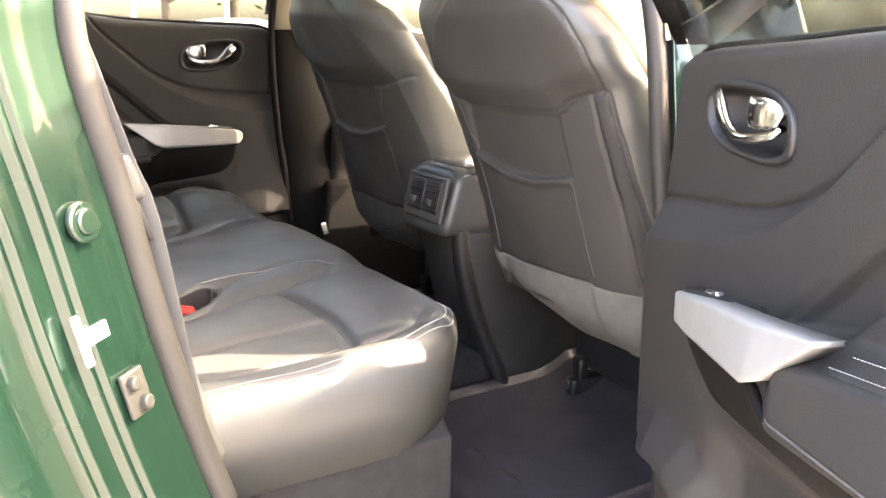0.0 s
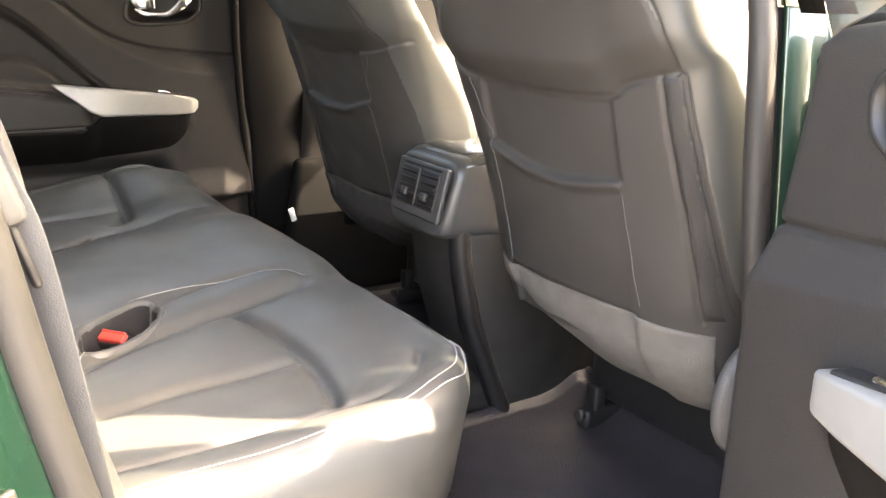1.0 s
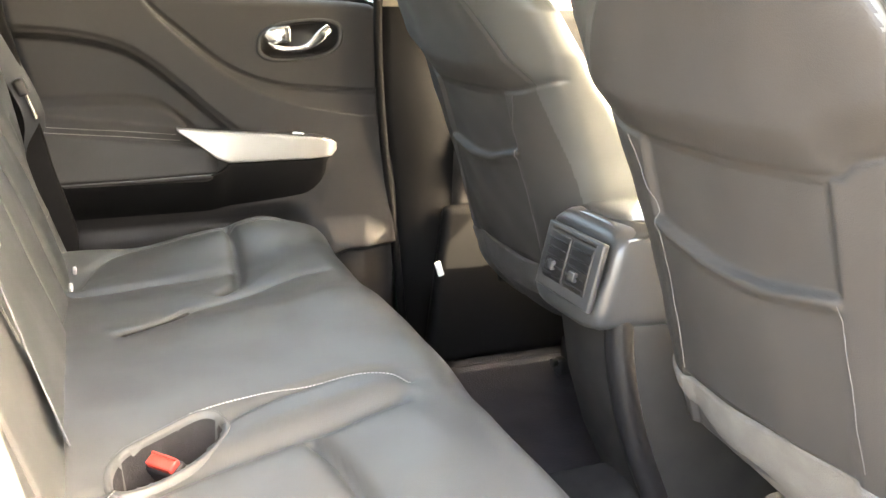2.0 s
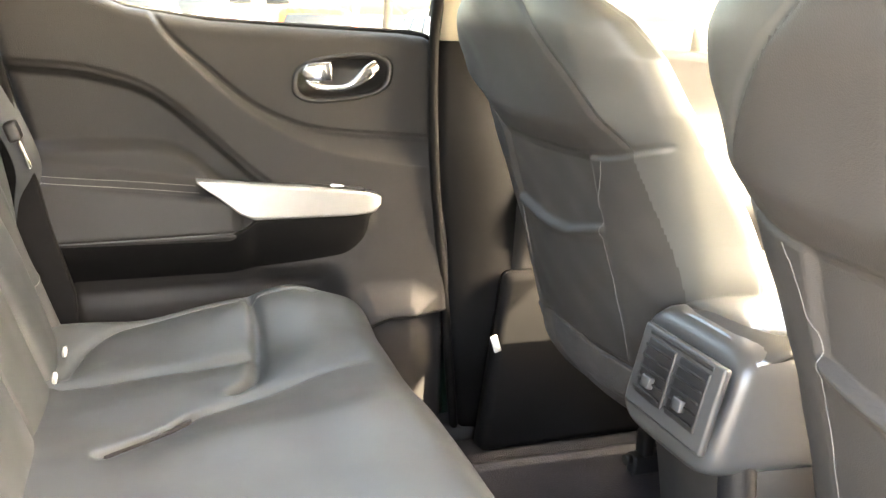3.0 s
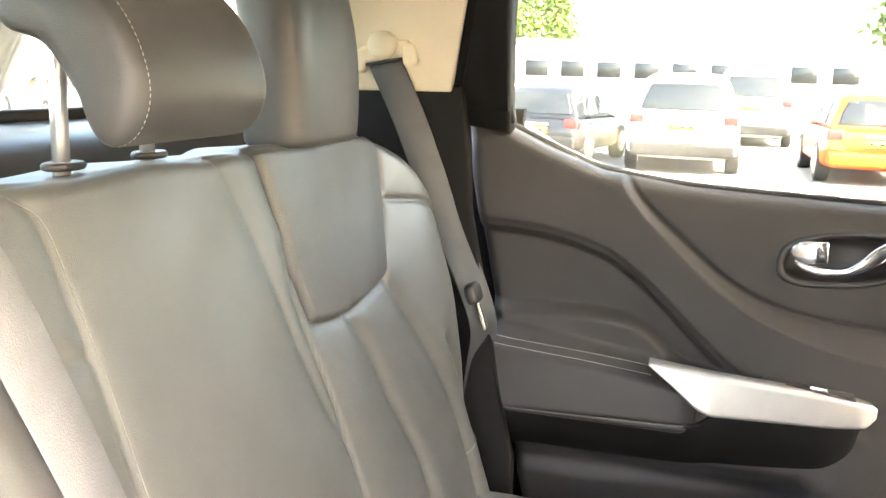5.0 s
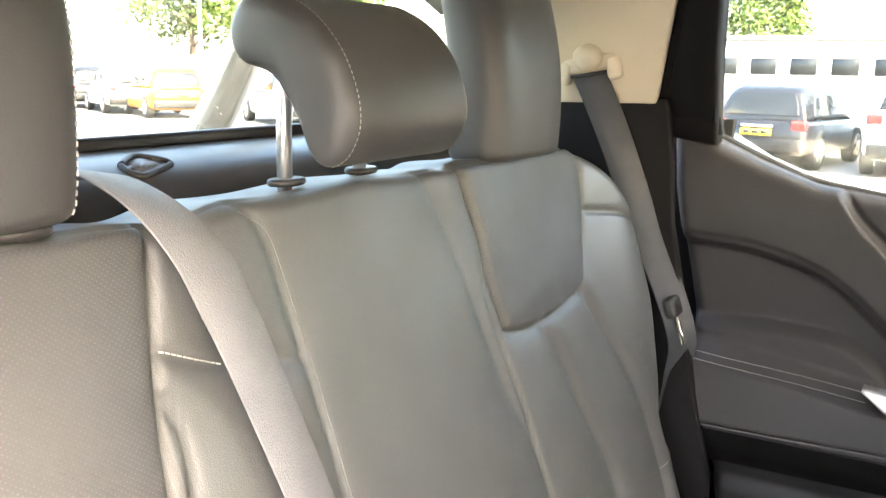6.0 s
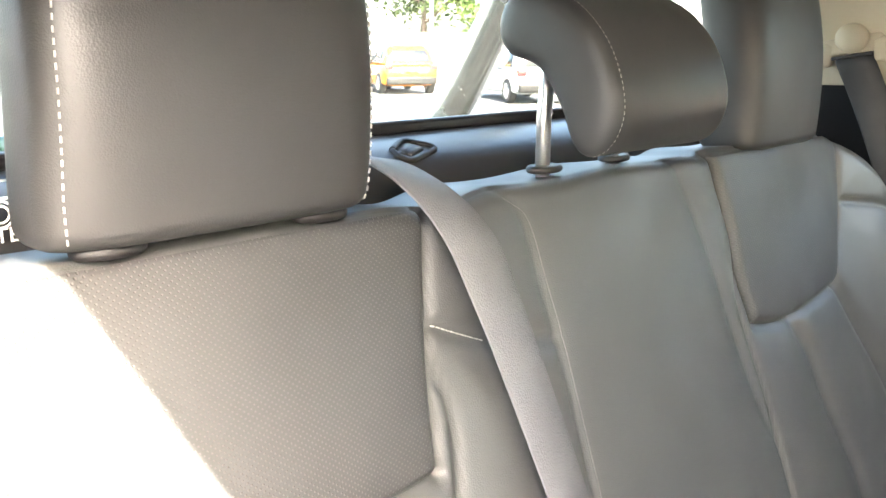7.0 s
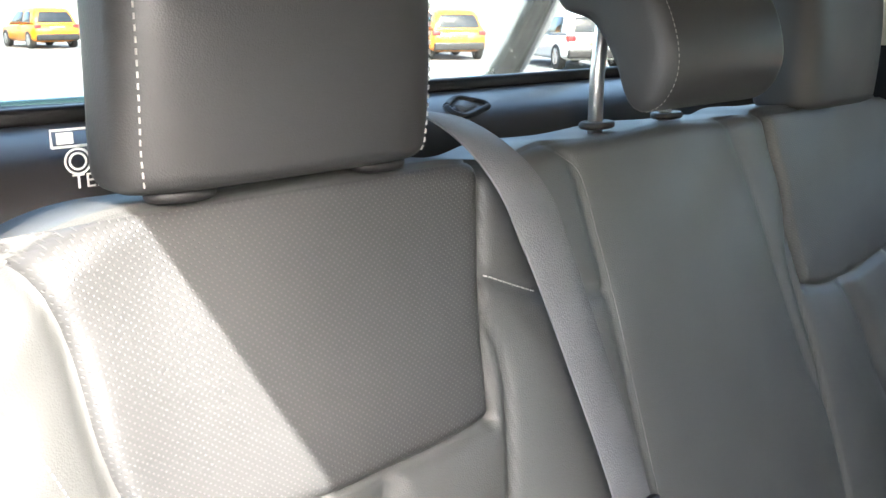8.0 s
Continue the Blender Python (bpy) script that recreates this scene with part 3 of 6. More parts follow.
# edges of the sewn-in upper panels, from the middle outwards: inner edge, lower edge, outer edge
PANEL = {1: ([(0.186, 1.47), (0.198, 1.394), (0.197, 1.354), (0.211, 1.298)], [(0.211, 1.298), (0.255, 1.289), (0.31, 1.287), (0.375, 1.291), (0.440, 1.299)], [(0.440, 1.299), (0.478, 1.374), (0.496, 1.435), (0.500, 1.47)]),
         -1: ([(0.216, 1.47), (0.237, 1.395), (0.245, 1.355), (0.252, 1.301)], [(0.252, 1.301), (0.29, 1.297), (0.34, 1.296), (0.42, 1.297), (0.498, 1.302)], [(0.498, 1.302), (0.514, 1.36), (0.520, 1.42), (0.538, 1.47)])}
BACK_SEAMS = []
for s in (1, -1):
    for line in PANEL[s]:
        BACK_SEAMS.append(([(s * y, z) for y, z in line], 0.005, 0.0045))
    w = 0.0 if s > 0 else 0.042
    BACK_SEAMS += [
        ([(s * (0.196 + w), 1.365), (s * (0.188 + w), 1.330), (s * (0.197 + w), 1.275), (s * (0.213 + w), 1.205), (s * (0.223 + w), 1.125), (s * (0.238 + w), 0.95)], 0.004, 0.004),
        ([(s * (0.305 + w), 1.282), (s * (0.336 + w), 1.235), (s * (0.358 + w), 1.175), (s * (0.395 + w), 1.095), (s * (0.406 + w), 1.035), (s * (0.410 + w), 0.92)], 0.006, 0.013),
        ([(s * (0.440 + w), 1.294), (s * (0.490 + w), 1.215), (s * (0.540 + 0.4 * w), 1.115), (s * 0.56, 1.03), (s * 0.56, 0.93)], 0.007, 0.011),
        ([(s * (0.495 if s > 0 else 0.56), 1.388), (s * 0.58, 1.368), (s * 0.636, 1.337)], 0.004, 0.004),
        ([(s * 0.55, 1.19), (s * 0.585, 1.12), (s * 0.605, 1.06)], 0.003, 0.007),
    ]
BACK_SEAMS += [([(-0.145, 1.48), (-0.122, 1.45), (-0.113, 1.39), (-0.105, 1.295), (-0.086, 1.05)], 0.0018, 0.004), ([(0.108, 1.48), (0.136, 1.405), (0.159, 1.315), (0.188, 1.225), (0.222, 1.165)], 0.0012, 0.006),
               ([(-0.235, 1.394), (-0.192, 1.375), (-0.11, 1.357)], 0.003, 0.005)]


def back_height(Y, Z):
    """How far the leather stands out from the board of the backrest."""
    h = np.full(Y.shape, 0.0)
    near = np.full(Y.shape, 1e9)
    for pts, depth, width in BACK_SEAMS:
        d = away(Y, Z, pts)
        h -= depth * np.exp(-(d / width) ** 2)
        near = np.minimum(near, d)
    h += 0.006 * (1 - np.exp(-near / 0.03))
    a = np.abs(Y)
    h += 0.026 * ease(a, 0.46, 0.58) * (0.15 + 0.85 * ease(Z, 1.04, 1.26))      # outer bolster
    h -= 0.030 * ease(a, 0.585, 0.655) * ease(Z, 1.40, 1.25)
    h += 0.004 * ease(a, 0.25, 0.13)                                         # middle place
    h += 0.0012 * np.sin(Y * 37 + 3 * np.sin(Z * 11)) * np.sin(Z * 23 + Y * 9)   # slack in the hide
    return h


def back_drop(Y, Z):
    """How far the hide turns in at the sides, softly, and at the top, in a tighter roll."""
    side = np.clip((BACK_HALF - np.abs(Y)) / 0.045, 0, 1)
    roll = 0.014 + 0.025 * ease(np.abs(Y), 0.46, 0.56)
    top = np.clip((top_of_back(Y) - Z) / roll, 0, 1)
    return np.maximum(0.045 * (1 - np.sqrt(1 - (1 - side) ** 2)), roll * (1 - np.sqrt(1 - (1 - top) ** 2)))


def back_point(y, z, lift=0.0):
    Y, Z = np.atleast_1d(np.asarray(y, float)), np.atleast_1d(np.asarray(z, float))
    h = back_height(Y, Z) + lift - back_drop(Y, Z)
    return np.stack([back_x(Z) + 0.957 * h, Y, Z + 0.29 * h], -1)


def backrest_grid():
    us, vs = np.linspace(-1, 1, 330), 1 - (1 - np.linspace(0, 1, 150)) ** 1.5
    U, V = np.meshgrid(us, vs, indexing="ij")
    Y = BACK_HALF * U
    Z = 0.88 + V * (top_of_back(Y) - 0.88)
    h = back_height(Y, Z) - back_drop(Y, Z)
    return np.stack([back_x(Z) + 0.957 * h, Y, Z + 0.29 * h * (V < 0.999)], -1)


P = backrest_grid()
Q = P.copy()
Q[..., 0] = np.minimum(P[..., 0] - 0.035, back_x(P[..., 2]) - 0.070)
Q[..., 2] -= 0.006
backrest = part("backrest", shell(P, Q), LEATHER, bench, "black leather backrest with sewn panels", origin=bench_at)


def perforated_panel(s):
    """The sewn-in upper panel of an outer place."""
    inner, lower, outer = (spline(line, 40) for line in PANEL[s])
    inner, outer = inner[np.argsort(inner[:, 1])], outer[np.argsort(outer[:, 1])]
    U, V = np.meshgrid(np.linspace(0, 1, 80), np.linspace(0, 1, 80), indexing="ij")
    lo = np.interp(lower[0, 0] + U * (lower[-1, 0] - lower[0, 0]), lower[:, 0], lower[:, 1]) + 0.0015
    Z = lo + V * (1.4685 - lo)
    a, b = np.interp(Z, inner[:, 1], inner[:, 0]), np.interp(Z, outer[:, 1], outer[:, 0])
    Y = s * (a + 0.002 + U * (b - a - 0.004))
    edge = np.minimum(np.minimum(U, 1 - U) * 0.25, V * 0.17)
    P = back_point(Y.ravel(), Z.ravel(), 0.0045 - 0.0035 * np.exp(-edge.ravel() / 0.003)).reshape(80, 80, 3)
    Q = P - np.array((0.006, 0, 0.0015))
    return part("perforated_panel", shell(P, Q), LEATHER_PERF, backrest, "perforated leather panel", origin=bench_at)


for s in (1, -1):
    perforated_panel(s)
    for pts in ([(s * 0.498, 1.393), (s * 0.58, 1.373), (s * 0.632, 1.342)],) if s > 0 else ([(-0.575, 1.438), (-0.545, 1.375), (-0.522, 1.30), (-0.530, 1.20)],):
        q = spline(pts, 30)
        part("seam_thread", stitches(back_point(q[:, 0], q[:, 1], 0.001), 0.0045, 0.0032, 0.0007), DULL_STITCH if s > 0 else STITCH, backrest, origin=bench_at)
    q = spline([(s * 0.640, 1.22), (s * 0.648, 1.145), (s * 0.642, 1.075), (s * 0.60, 1.035), (s * 0.56, 1.02)], 60)
    part("seam_thread", stitches(back_point(q[:, 0], q[:, 1], 0.0008), 0.0045, 0.0032, 0.0007), STITCH, backrest, origin=bench_at)
for pts in ([(-0.232, 1.393), (-0.210, 1.383), (-0.184, 1.372)],):
    q = spline(pts, 30)
    part("seam_thread", stitches(back_point(q[:, 0], q[:, 1], 0.002), 0.005, 0.003, 0.0012), STITCH, backrest, origin=bench_at)
q = spline([(-0.137, 1.466), (-0.116, 1.447), (-0.107, 1.39), (-0.099, 1.295), (-0.080, 1.05)], 60)
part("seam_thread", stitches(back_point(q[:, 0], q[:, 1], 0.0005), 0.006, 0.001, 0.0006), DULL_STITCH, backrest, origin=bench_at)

# cushion
FRONT, HALF, CR = 0.945, 0.625, 0.13


def half_width(x, y):
    """Half width of the cushion; the doorway corner is drawn in more than the far one."""
    t = np.clip(x - (FRONT - CR), 0, CR)
    far = HALF - CR + np.sqrt(np.maximum(CR * CR - t * t, 0))
    near = 0.612 - 0.165 * np.clip((x - 0.70) / (FRONT - 0.70), 0, 1) ** 2.6
    return np.where(y < 0, near, far)


POCKET = [(0.535, -0.190), (0.548, -0.164), (0.580, -0.142), (0.622, -0.118), (0.641, -0.117), (0.650, -0.133), (0.641, -0.162), (0.618, -0.189), (0.588, -0.209), (0.556, -0.224), (0.542, -0.226), (0.534, -0.213)]
SLIT = [(0.560, 0.172), (0.599, 0.201), (0.628, 0.223), (0.655, 0.253)]
CUSH_SEAMS = [
    ([(0.50, -0.235), (0.545, -0.207), (0.63, -0.140), (0.72, -0.098), (0.80, -0.088), (0.85, -0.107), (0.868, -0.135)], 0.004, 0.006),
    ([(0.52, -0.265), (0.60, -0.222), (0.70, -0.190), (0.78, -0.172), (0.84, -0.165)], 0.009, 0.016),
    ([(0.735, -0.200), (0.752, -0.28), (0.754, -0.38), (0.742, -0.46), (0.722, -0.515)], 0.012, 0.0075),
    ([(0.50, -0.40), (0.62, -0.385), (0.735, -0.38)], 0.005, 0.011),
    ([(0.48, -0.535), (0.65, -0.535), (0.78, -0.525), (0.84, -0.490), (0.87, -0.45)], 0.005, 0.007),
    ([(0.665, 0.258), (0.76, 0.298), (0.885, 0.335)], 0.003, 0.006),
    (SLIT, 0.014, 0.006),
    ([(0.712, 0.315), (0.742, 0.35), (0.757, 0.43), (0.764, 0.52), (0.762, 0.585)], 0.013, 0.0075),
    ([(0.50, 0.40), (0.62, 0.41), (0.735, 0.42)], 0.005, 0.011),
    ([(0.50, 0.43), (0.53, 0.52), (0.60, 0.57), (0.75, 0.575), (0.86, 0.565)], 0.004, 0.006),
]


def cush_height(X, Y):
    h = np.zeros(X.shape)
    near = np.full(X.shape, 1e9)
    for pts, depth, width in CUSH_SEAMS:
        d = away(X, Y, pts)
        h -= depth * np.exp(-(d / width) ** 2)
        near = np.minimum(near, d)
    h += 0.010 * (1 - np.exp(-near / 0.04))
    h += 0.018 * ease(np.abs(Y), 0.46, 0.58) + 0.012 * ease(X, 0.74, 0.86) + 0.010 * ease(np.abs(Y - 0.04), 0.22, 0.12)
    h += 0.024 * ease(X, 0.58, 0.80) * ease(Y, 0.40, 0.54) * (1 - 0.8 * ease(X, 0.80, 0.92))
    h -= 0.075 * (inside(X, Y, POCKET) > 0)
    h += 0.0012 * np.sin(X * 41 + 2 * np.sin(Y * 13)) * np.sin(Y * 29)
    return h


def cush_point(x, y, lift=0.0):
    X, Y = np.atleast_1d(np.asarray(x, float)), np.atleast_1d(np.asarray(y, float))
    Z = 0.933 + cush_height(X, Y) + 0.012 * ease(X, 0.5, 0.9)
    e = np.minimum(FRONT - X, half_width(X, Y) - np.abs(Y))
    R = 0.055
    k = np.clip(e / R, 0, 1)
    Z = Z - R * (1 - np.sqrt(1 - (1 - k) ** 2)) + lift
    return np.stack([X, Y, Z], -1)


us, vs = 1 - (1 - np.linspace(0, 1, 120)) ** 1.6, np.sin(np.linspace(-1, 1, 320) * math.pi / 2 * 0.85) / math.sin(math.pi / 2 * 0.85)
U, V = np.meshgrid(us, vs, indexing="ij")
X = 0.43 + (FRONT - 0.43) * U
P = cush_point(X.ravel(), (V * half_width(X, V)).ravel()).reshape(*X.shape, 3)
Q = P.copy()
Q[..., 2] = 0.808
Q[..., 0] = 0.43 + (Q[..., 0] - 0.43) * 0.975
Q[..., 1] *= 0.985
cushion = part("cushion", shell(P, Q), LEATHER, bench, "black leather seat cushion with pale stitching", origin=bench_at)
for pts, r in (([(0.618, -0.112), (0.66, -0.100), (0.72, -0.090), (0.80, -0.090), (0.85, -0.112), (0.868, -0.141)], 0.0013),
               ([(0.535, -0.226), (0.527, -0.240), (0.516, -0.268)], 0.0012),
               ([(0.505, 0.425), (0.535, 0.515), (0.605, 0.564), (0.75, 0.569), (0.86, 0.559)], 0.0011),
               ([(0.46, -0.583), (0.65, -0.581), (0.76, -0.572), (0.825, -0.550), (0.875, -0.516), (0.908, -0.468), (0.916, -0.43)], 0.0012),
               ([(0.46, -0.592), (0.65, -0.590), (0.765, -0.581), (0.832, -0.559), (0.884, -0.523), (0.918, -0.472), (0.926, -0.43)], 0.0012)):
    q = spline(pts, 70)
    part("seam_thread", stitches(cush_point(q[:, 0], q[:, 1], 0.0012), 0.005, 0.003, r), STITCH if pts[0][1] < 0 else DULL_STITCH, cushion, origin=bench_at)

# dark lined hollow for the belt buckle
q = spline(POCKET, 40, closed=True)
c = q.mean(0)
d = np.roll(q, -1, axis=0) - np.roll(q, 1, axis=0)
out = np.stack([d[:, 1], -d[:, 0]], -1) / np.linalg.norm(d, axis=1)[:, None]
out *= np.sign((out * (q - c)).sum())
rim_z = np.max([cush_point(*(q + out * k).T)[:, 2] for k in (0.001, 0.004, 0.007, 0.010)], axis=0)
def well_ring(off, up):
    return [(x, y, edge_z + up) for (x, y), edge_z in zip(q + out * off, rim_z)]


part("well_lip", loft([well_ring(*v) for v in ((0.012, -0.007), (0.009, -0.0005), (0.006, 0.0012), (0.003, 0.0006), (0.0005, -0.003), (-0.0005, -0.008))], cap=False), LEATHER, cushion, "rolled leather lip of the buckle hollow", origin=bench_at)
rings = [well_ring(*v) for v in ((0.0, -0.006), (-0.002, -0.012), (-0.003, -0.040), (-0.006, -0.064))]
rings.append([tuple(np.array(rings[-1]).mean(0) + (np.array(v) - np.array(rings[-1]).mean(0)) * 0.02) for v in rings[-1]])
part("buckle_well", loft(rings, cap=False), CARPET, cushion, "black lined hollow for the buckle", origin=bench_at)


# dark slit in the far half of the cushion, where the other buckles are tucked away
slit = spline(SLIT, 30)
d = np.gradient(slit, axis=0)
nrm = np.stack([-d[:, 1], d[:, 0]], -1) / np.linalg.norm(d, axis=1)[:, None]
wide = np.interp(np.linspace(0, 1, 30), [0, 0.2, 0.8, 0.95, 1], [0.0008, 0.0025, 0.0045, 0.004, 0.001])
edge = np.vstack([slit + nrm * wide[:, None], (slit - nrm * wide[:, None])[::-1]])
edge_z = np.r_[cush_point(*(slit + nrm * 0.012).T)[:, 2], cush_point(*(slit - nrm * 0.012).T)[::-1, 2]]
part("buckle_slit", loft([[(x, y, z + up) for (x, y), z in zip(edge, edge_z)] for up in (-0.012, -0.0015)]), CARPET, cushion, "black slit where the other buckles are tucked", origin=bench_at)



# ---- rear headrests ----
def pad_half(v, width):
    """Half width and half depth of a headrest pad at height v, 0 to 1."""
    end, reach = (v, 0.055) if v < 0.5 else (1 - v, 0.16)
    k = math.sqrt(max(0.0, 1 - (1 - min(1, end / reach)) ** 2))
    wide = np.interp(v, [0, 0.12, 0.5, 0.8, 1.0], [0.965, 0.985, 0.985, 0.95, 0.90])
    return width / 2 * wide * (0.93 + 0.07 * k), 0.040 * (0.55 + 0.45 * k)


def headrest(name, y, z, width, height, tilt, post, label, mat=HEAD_HIDE, sewn=True, shear=0.0):
    """A padded headrest on two posts; z is the pad's lower edge."""
    base_z = 1.468
    root = thing(name, (0.30, y, base_z), label, "headrest", "rear headrests")
    n = 44
    rings = []
    for i, v in enumerate(np.r_[np.linspace(0, 0.06, 8), np.linspace(0.09, 0.82, 14), np.linspace(0.84, 1, 12)]):
        half_y, half_x = pad_half(v, width)
        cx = 0.012 * math.sin(math.pi * v) - (v * height) * 0.12
        ring = []
        for j in range(n):
            a = 2 * math.pi * j / n
            c, s = math.cos(a), math.sin(a)
            px = half_x * math.copysign(abs(c) ** 0.62, c)
            py = half_y * math.copysign(abs(s) ** 0.42, s)
            ring.append((cx + px, py + shear * v, v * height))
        rings.append(ring)
    me = loft(rings)
    me.transform(Matrix.Translation((0.002, 0, z - base_z)) @ Matrix.Rotation(radians(tilt), 4, "Y"))
    pad = part("pad", me, mat, root)
    m = Matrix.Translation((0.002, 0, z - base_z)) @ Matrix.Rotation(radians(tilt), 4, "Y")
    for s in (1, -1) if sewn else ():
        rows = []
        for v in np.linspace(0.03, 0.97, 40):
            half_y, half_x = pad_half(v, width)
            cx = 0.012 * math.sin(math.pi * v) - (v * height) * 0.12
            a = 0.93
            rows.append(m @ Vector((cx + half_x * math.cos(a) ** 0.62 + 0.001, s * half_y * math.sin(a) ** 0.42 + shear * v, v * height)))
        part("seam_thread", stitches([tuple(r) for r in rows], 0.0050, 0.0045, 0.0010), STITCH, pad)
    for s in (1, -1):
        py = s * post
        part("post", tube([(0, py, -0.02), (0, py, (z - base_z) * 0.6), (0.006, py, z - base_z + 0.05)], 0.0062, 14), POST_METAL, root, "bright steel headrest post")
        collar = cylinder(0.018, 0.007, (0, 0, 0), None, 28, 0.003)
        bmesh.ops.transform(collar, matrix=Matrix.Translation((0.018, py, 0.008)) @ Matrix.Diagonal((0.75, 1.15, 1, 1)), verts=collar.verts)
        part("guide_collar", collar, PLASTIC_BLACK, root, "black plastic guide collar")
    return root


headrest("rear_headrest", -0.3705, 1.477, 0.215, 0.218, 0, 0.068, "black leather outer headrest pushed down on the backrest", shear=0.009)
headrest("rear_headrest", 0.352, 1.466, 0.196, 0.225, 0, 0.066, "black leather outer headrest pushed down on the backrest", sewn=False)

ch = thing("centre_headrest", (0.30, 0.0, 1.468), "raised black leather centre headrest on chrome posts", "headrest", "rear headrests")
side_line = spline([(0.298, 1.572), (0.288, 1.593), (0.299, 1.615), (0.328, 1.621), (0.361, 1.607), (0.386, 1.582), (0.400, 1.552), (0.402, 1.526), (0.390, 1.504), (0.369, 1.499), (0.353, 1.528), (0.328, 1.561)], 60, closed=True)
mid_pt = np.array((0.360, 1.575))


def comma_ring(u, grow=1.0):
    """One slice of the centre headrest, drawn in towards its ends."""
    k = max(0.0, (abs(u) - 0.84) / 0.16)
    sc = (0.30 + 0.70 * math.sqrt(max(0.0, 1 - k * k))) * grow
    q = mid_pt + (side_line - mid_pt) * (sc if k else grow)
    if k:
        q = side_line + (mid_pt - side_line) / np.linalg.norm(mid_pt - side_line, axis=1)[:, None] * np.minimum(0.020, 0.45 * np.linalg.norm(mid_pt - side_line, axis=1))[:, None] * (1 - math.sqrt(max(0.0, 1 - k * k)))
    return [(x, 0.090 * u - 0.016, z) for x, z in q]


pad = part("pad", loft([comma_ring(u) for u in np.r_[np.linspace(-1, -0.84, 8), np.linspace(-0.8, 0.8, 14), np.linspace(0.84, 1, 8)]]), HEAD_HIDE, ch, origin=(0.30, 0, 1.468))
for m in (-1, 1):
    ring = comma_ring(m * 0.86, 1.012)
    if m < 0:
        part("seam_thread", stitches(ring[14:44], 0.0040, 0.0034, 0.0006), STITCH, pad, origin=(0.30, 0, 1.468))
    part("post", tube([(0.30, m * 0.052, 1.44), (0.300, m * 0.052, 1.52), (0.306, m * 0.052, 1.59)], 0.0062, 14), POST_METAL, ch, "bright steel headrest post", origin=(0.30, 0, 1.468))
    collar = cylinder(0.015, 0.006, (0, 0, 0), None, 28, 0.0026)
    bmesh.ops.transform(collar, matrix=Matrix.Translation((0.302, m * 0.052, 1.478)) @ Matrix.Diagonal((0.8, 1.3, 1, 1)), verts=collar.verts)
    part("guide_collar", collar, PLASTIC_BLACK, ch, "black plastic guide collar", origin=(0.30, 0, 1.468))


# ---- seat belts ----
def side_belt(s, dx=0.0):
    root = thing("seat_belt", (0.30, s * 0.645, 1.0), "grey webbing seat belt hanging from the rear pillar", "seat belt", "outer seat belts")
    o = (0.30, s * 0.645, 1.0)
    gx = 0.300 if s > 0 else 0.287
    pts = spline([(gx, s * 0.626, 1.567), (gx + 0.037, s * 0.640, 1.48), (0.389 + 0.6 * dx, s * 0.645, 1.35), (0.435 + dx, s * 0.645, 1.25), (0.455 + dx, s * 0.648, 1.185)] + ([(0.445, 0.668, 1.13), (0.435, 0.673, 1.07)] if s > 0 else [(0.445, -0.640, 1.0), (0.46, -0.64, 0.90)]), 40)
    wide = [np.array((0.95 - 0.45 * t, 0.30 + 0.6 * t, 0.0)) if s > 0 else np.array((0.90, -0.43, 0.0)) for t in np.linspace(0, 1, 40)]
    part("strap", ribbon(pts, wide, 0.047 if s > 0 else 0.036), WEBBING_DARK, root, "dark grey woven strap", origin=o)
    lean = Matrix.Rotation(radians(-18), 4, "Y")
    if s > 0:
        part("tongue", box((0.008, 0.026, 0.045), (0.452 + dx, s * 0.645, 1.205), 0.004, 2, lean), CHROME, root, "bright steel belt tongue", origin=o)
        part("tongue_grip", box((0.018, 0.05, 0.030), (0.440 + dx, s * 0.645, 1.238), 0.007, 3, lean), PLASTIC_BLACK, root, "black plastic tongue grip", origin=o)
    else:
        part("tongue", box((0.007, 0.030, 0.050), (0.414, -0.640, 1.190), 0.003, 2, lean), PLASTIC_BLACK, root, "dark steel belt tongue", origin=o)
        part("tongue_grip", box((0.022, 0.052, 0.050), (0.401, -0.638, 1.236), 0.009, 3, lean), PLASTIC_SATIN, root, "dark plastic tongue grip", origin=o)
    tilt = Matrix.Rotation(radians(-10), 4, "Y")
    loop = part("guide_loop", box((0.080, 0.016, 0.024), (gx, s * 0.630, 1.579), 0.0075, 3, tilt), BEIGE, root, "beige plastic belt guide", origin=o)
    for e in (-1, 1):
        part("guide_arm", box((0.021, 0.019, 0.034), (gx + e * 0.036, s * 0.630, 1.570 + e * 0.005), 0.0092, 4, Matrix.Rotation(radians(e * -12), 4, "Y")), BEIGE, loop, origin=o)
    part("strap_slot", box((0.055, 0.006, 0.0045), (gx + 0.001, s * 0.6225, 1.5645), 0.0015, 2, tilt), PLASTIC_BLACK, loop, "dark slot for the strap", origin=o)
    knob = bmesh.new()
    bmesh.ops.create_uvsphere(knob, u_segments=20, v_segments=12, radius=0.026)
    bmesh.ops.transform(knob, matrix=Matrix.Translation((gx - 0.001, s * 0.621, 1.588)) @ Matrix.Diagonal((0.86, 0.6, 0.76, 1)), verts=knob.verts)
    for f in knob.faces:
        f.smooth = True
    part("knob", knob, BEIGE, root, "beige height adjuster knob", origin=o)
    return root


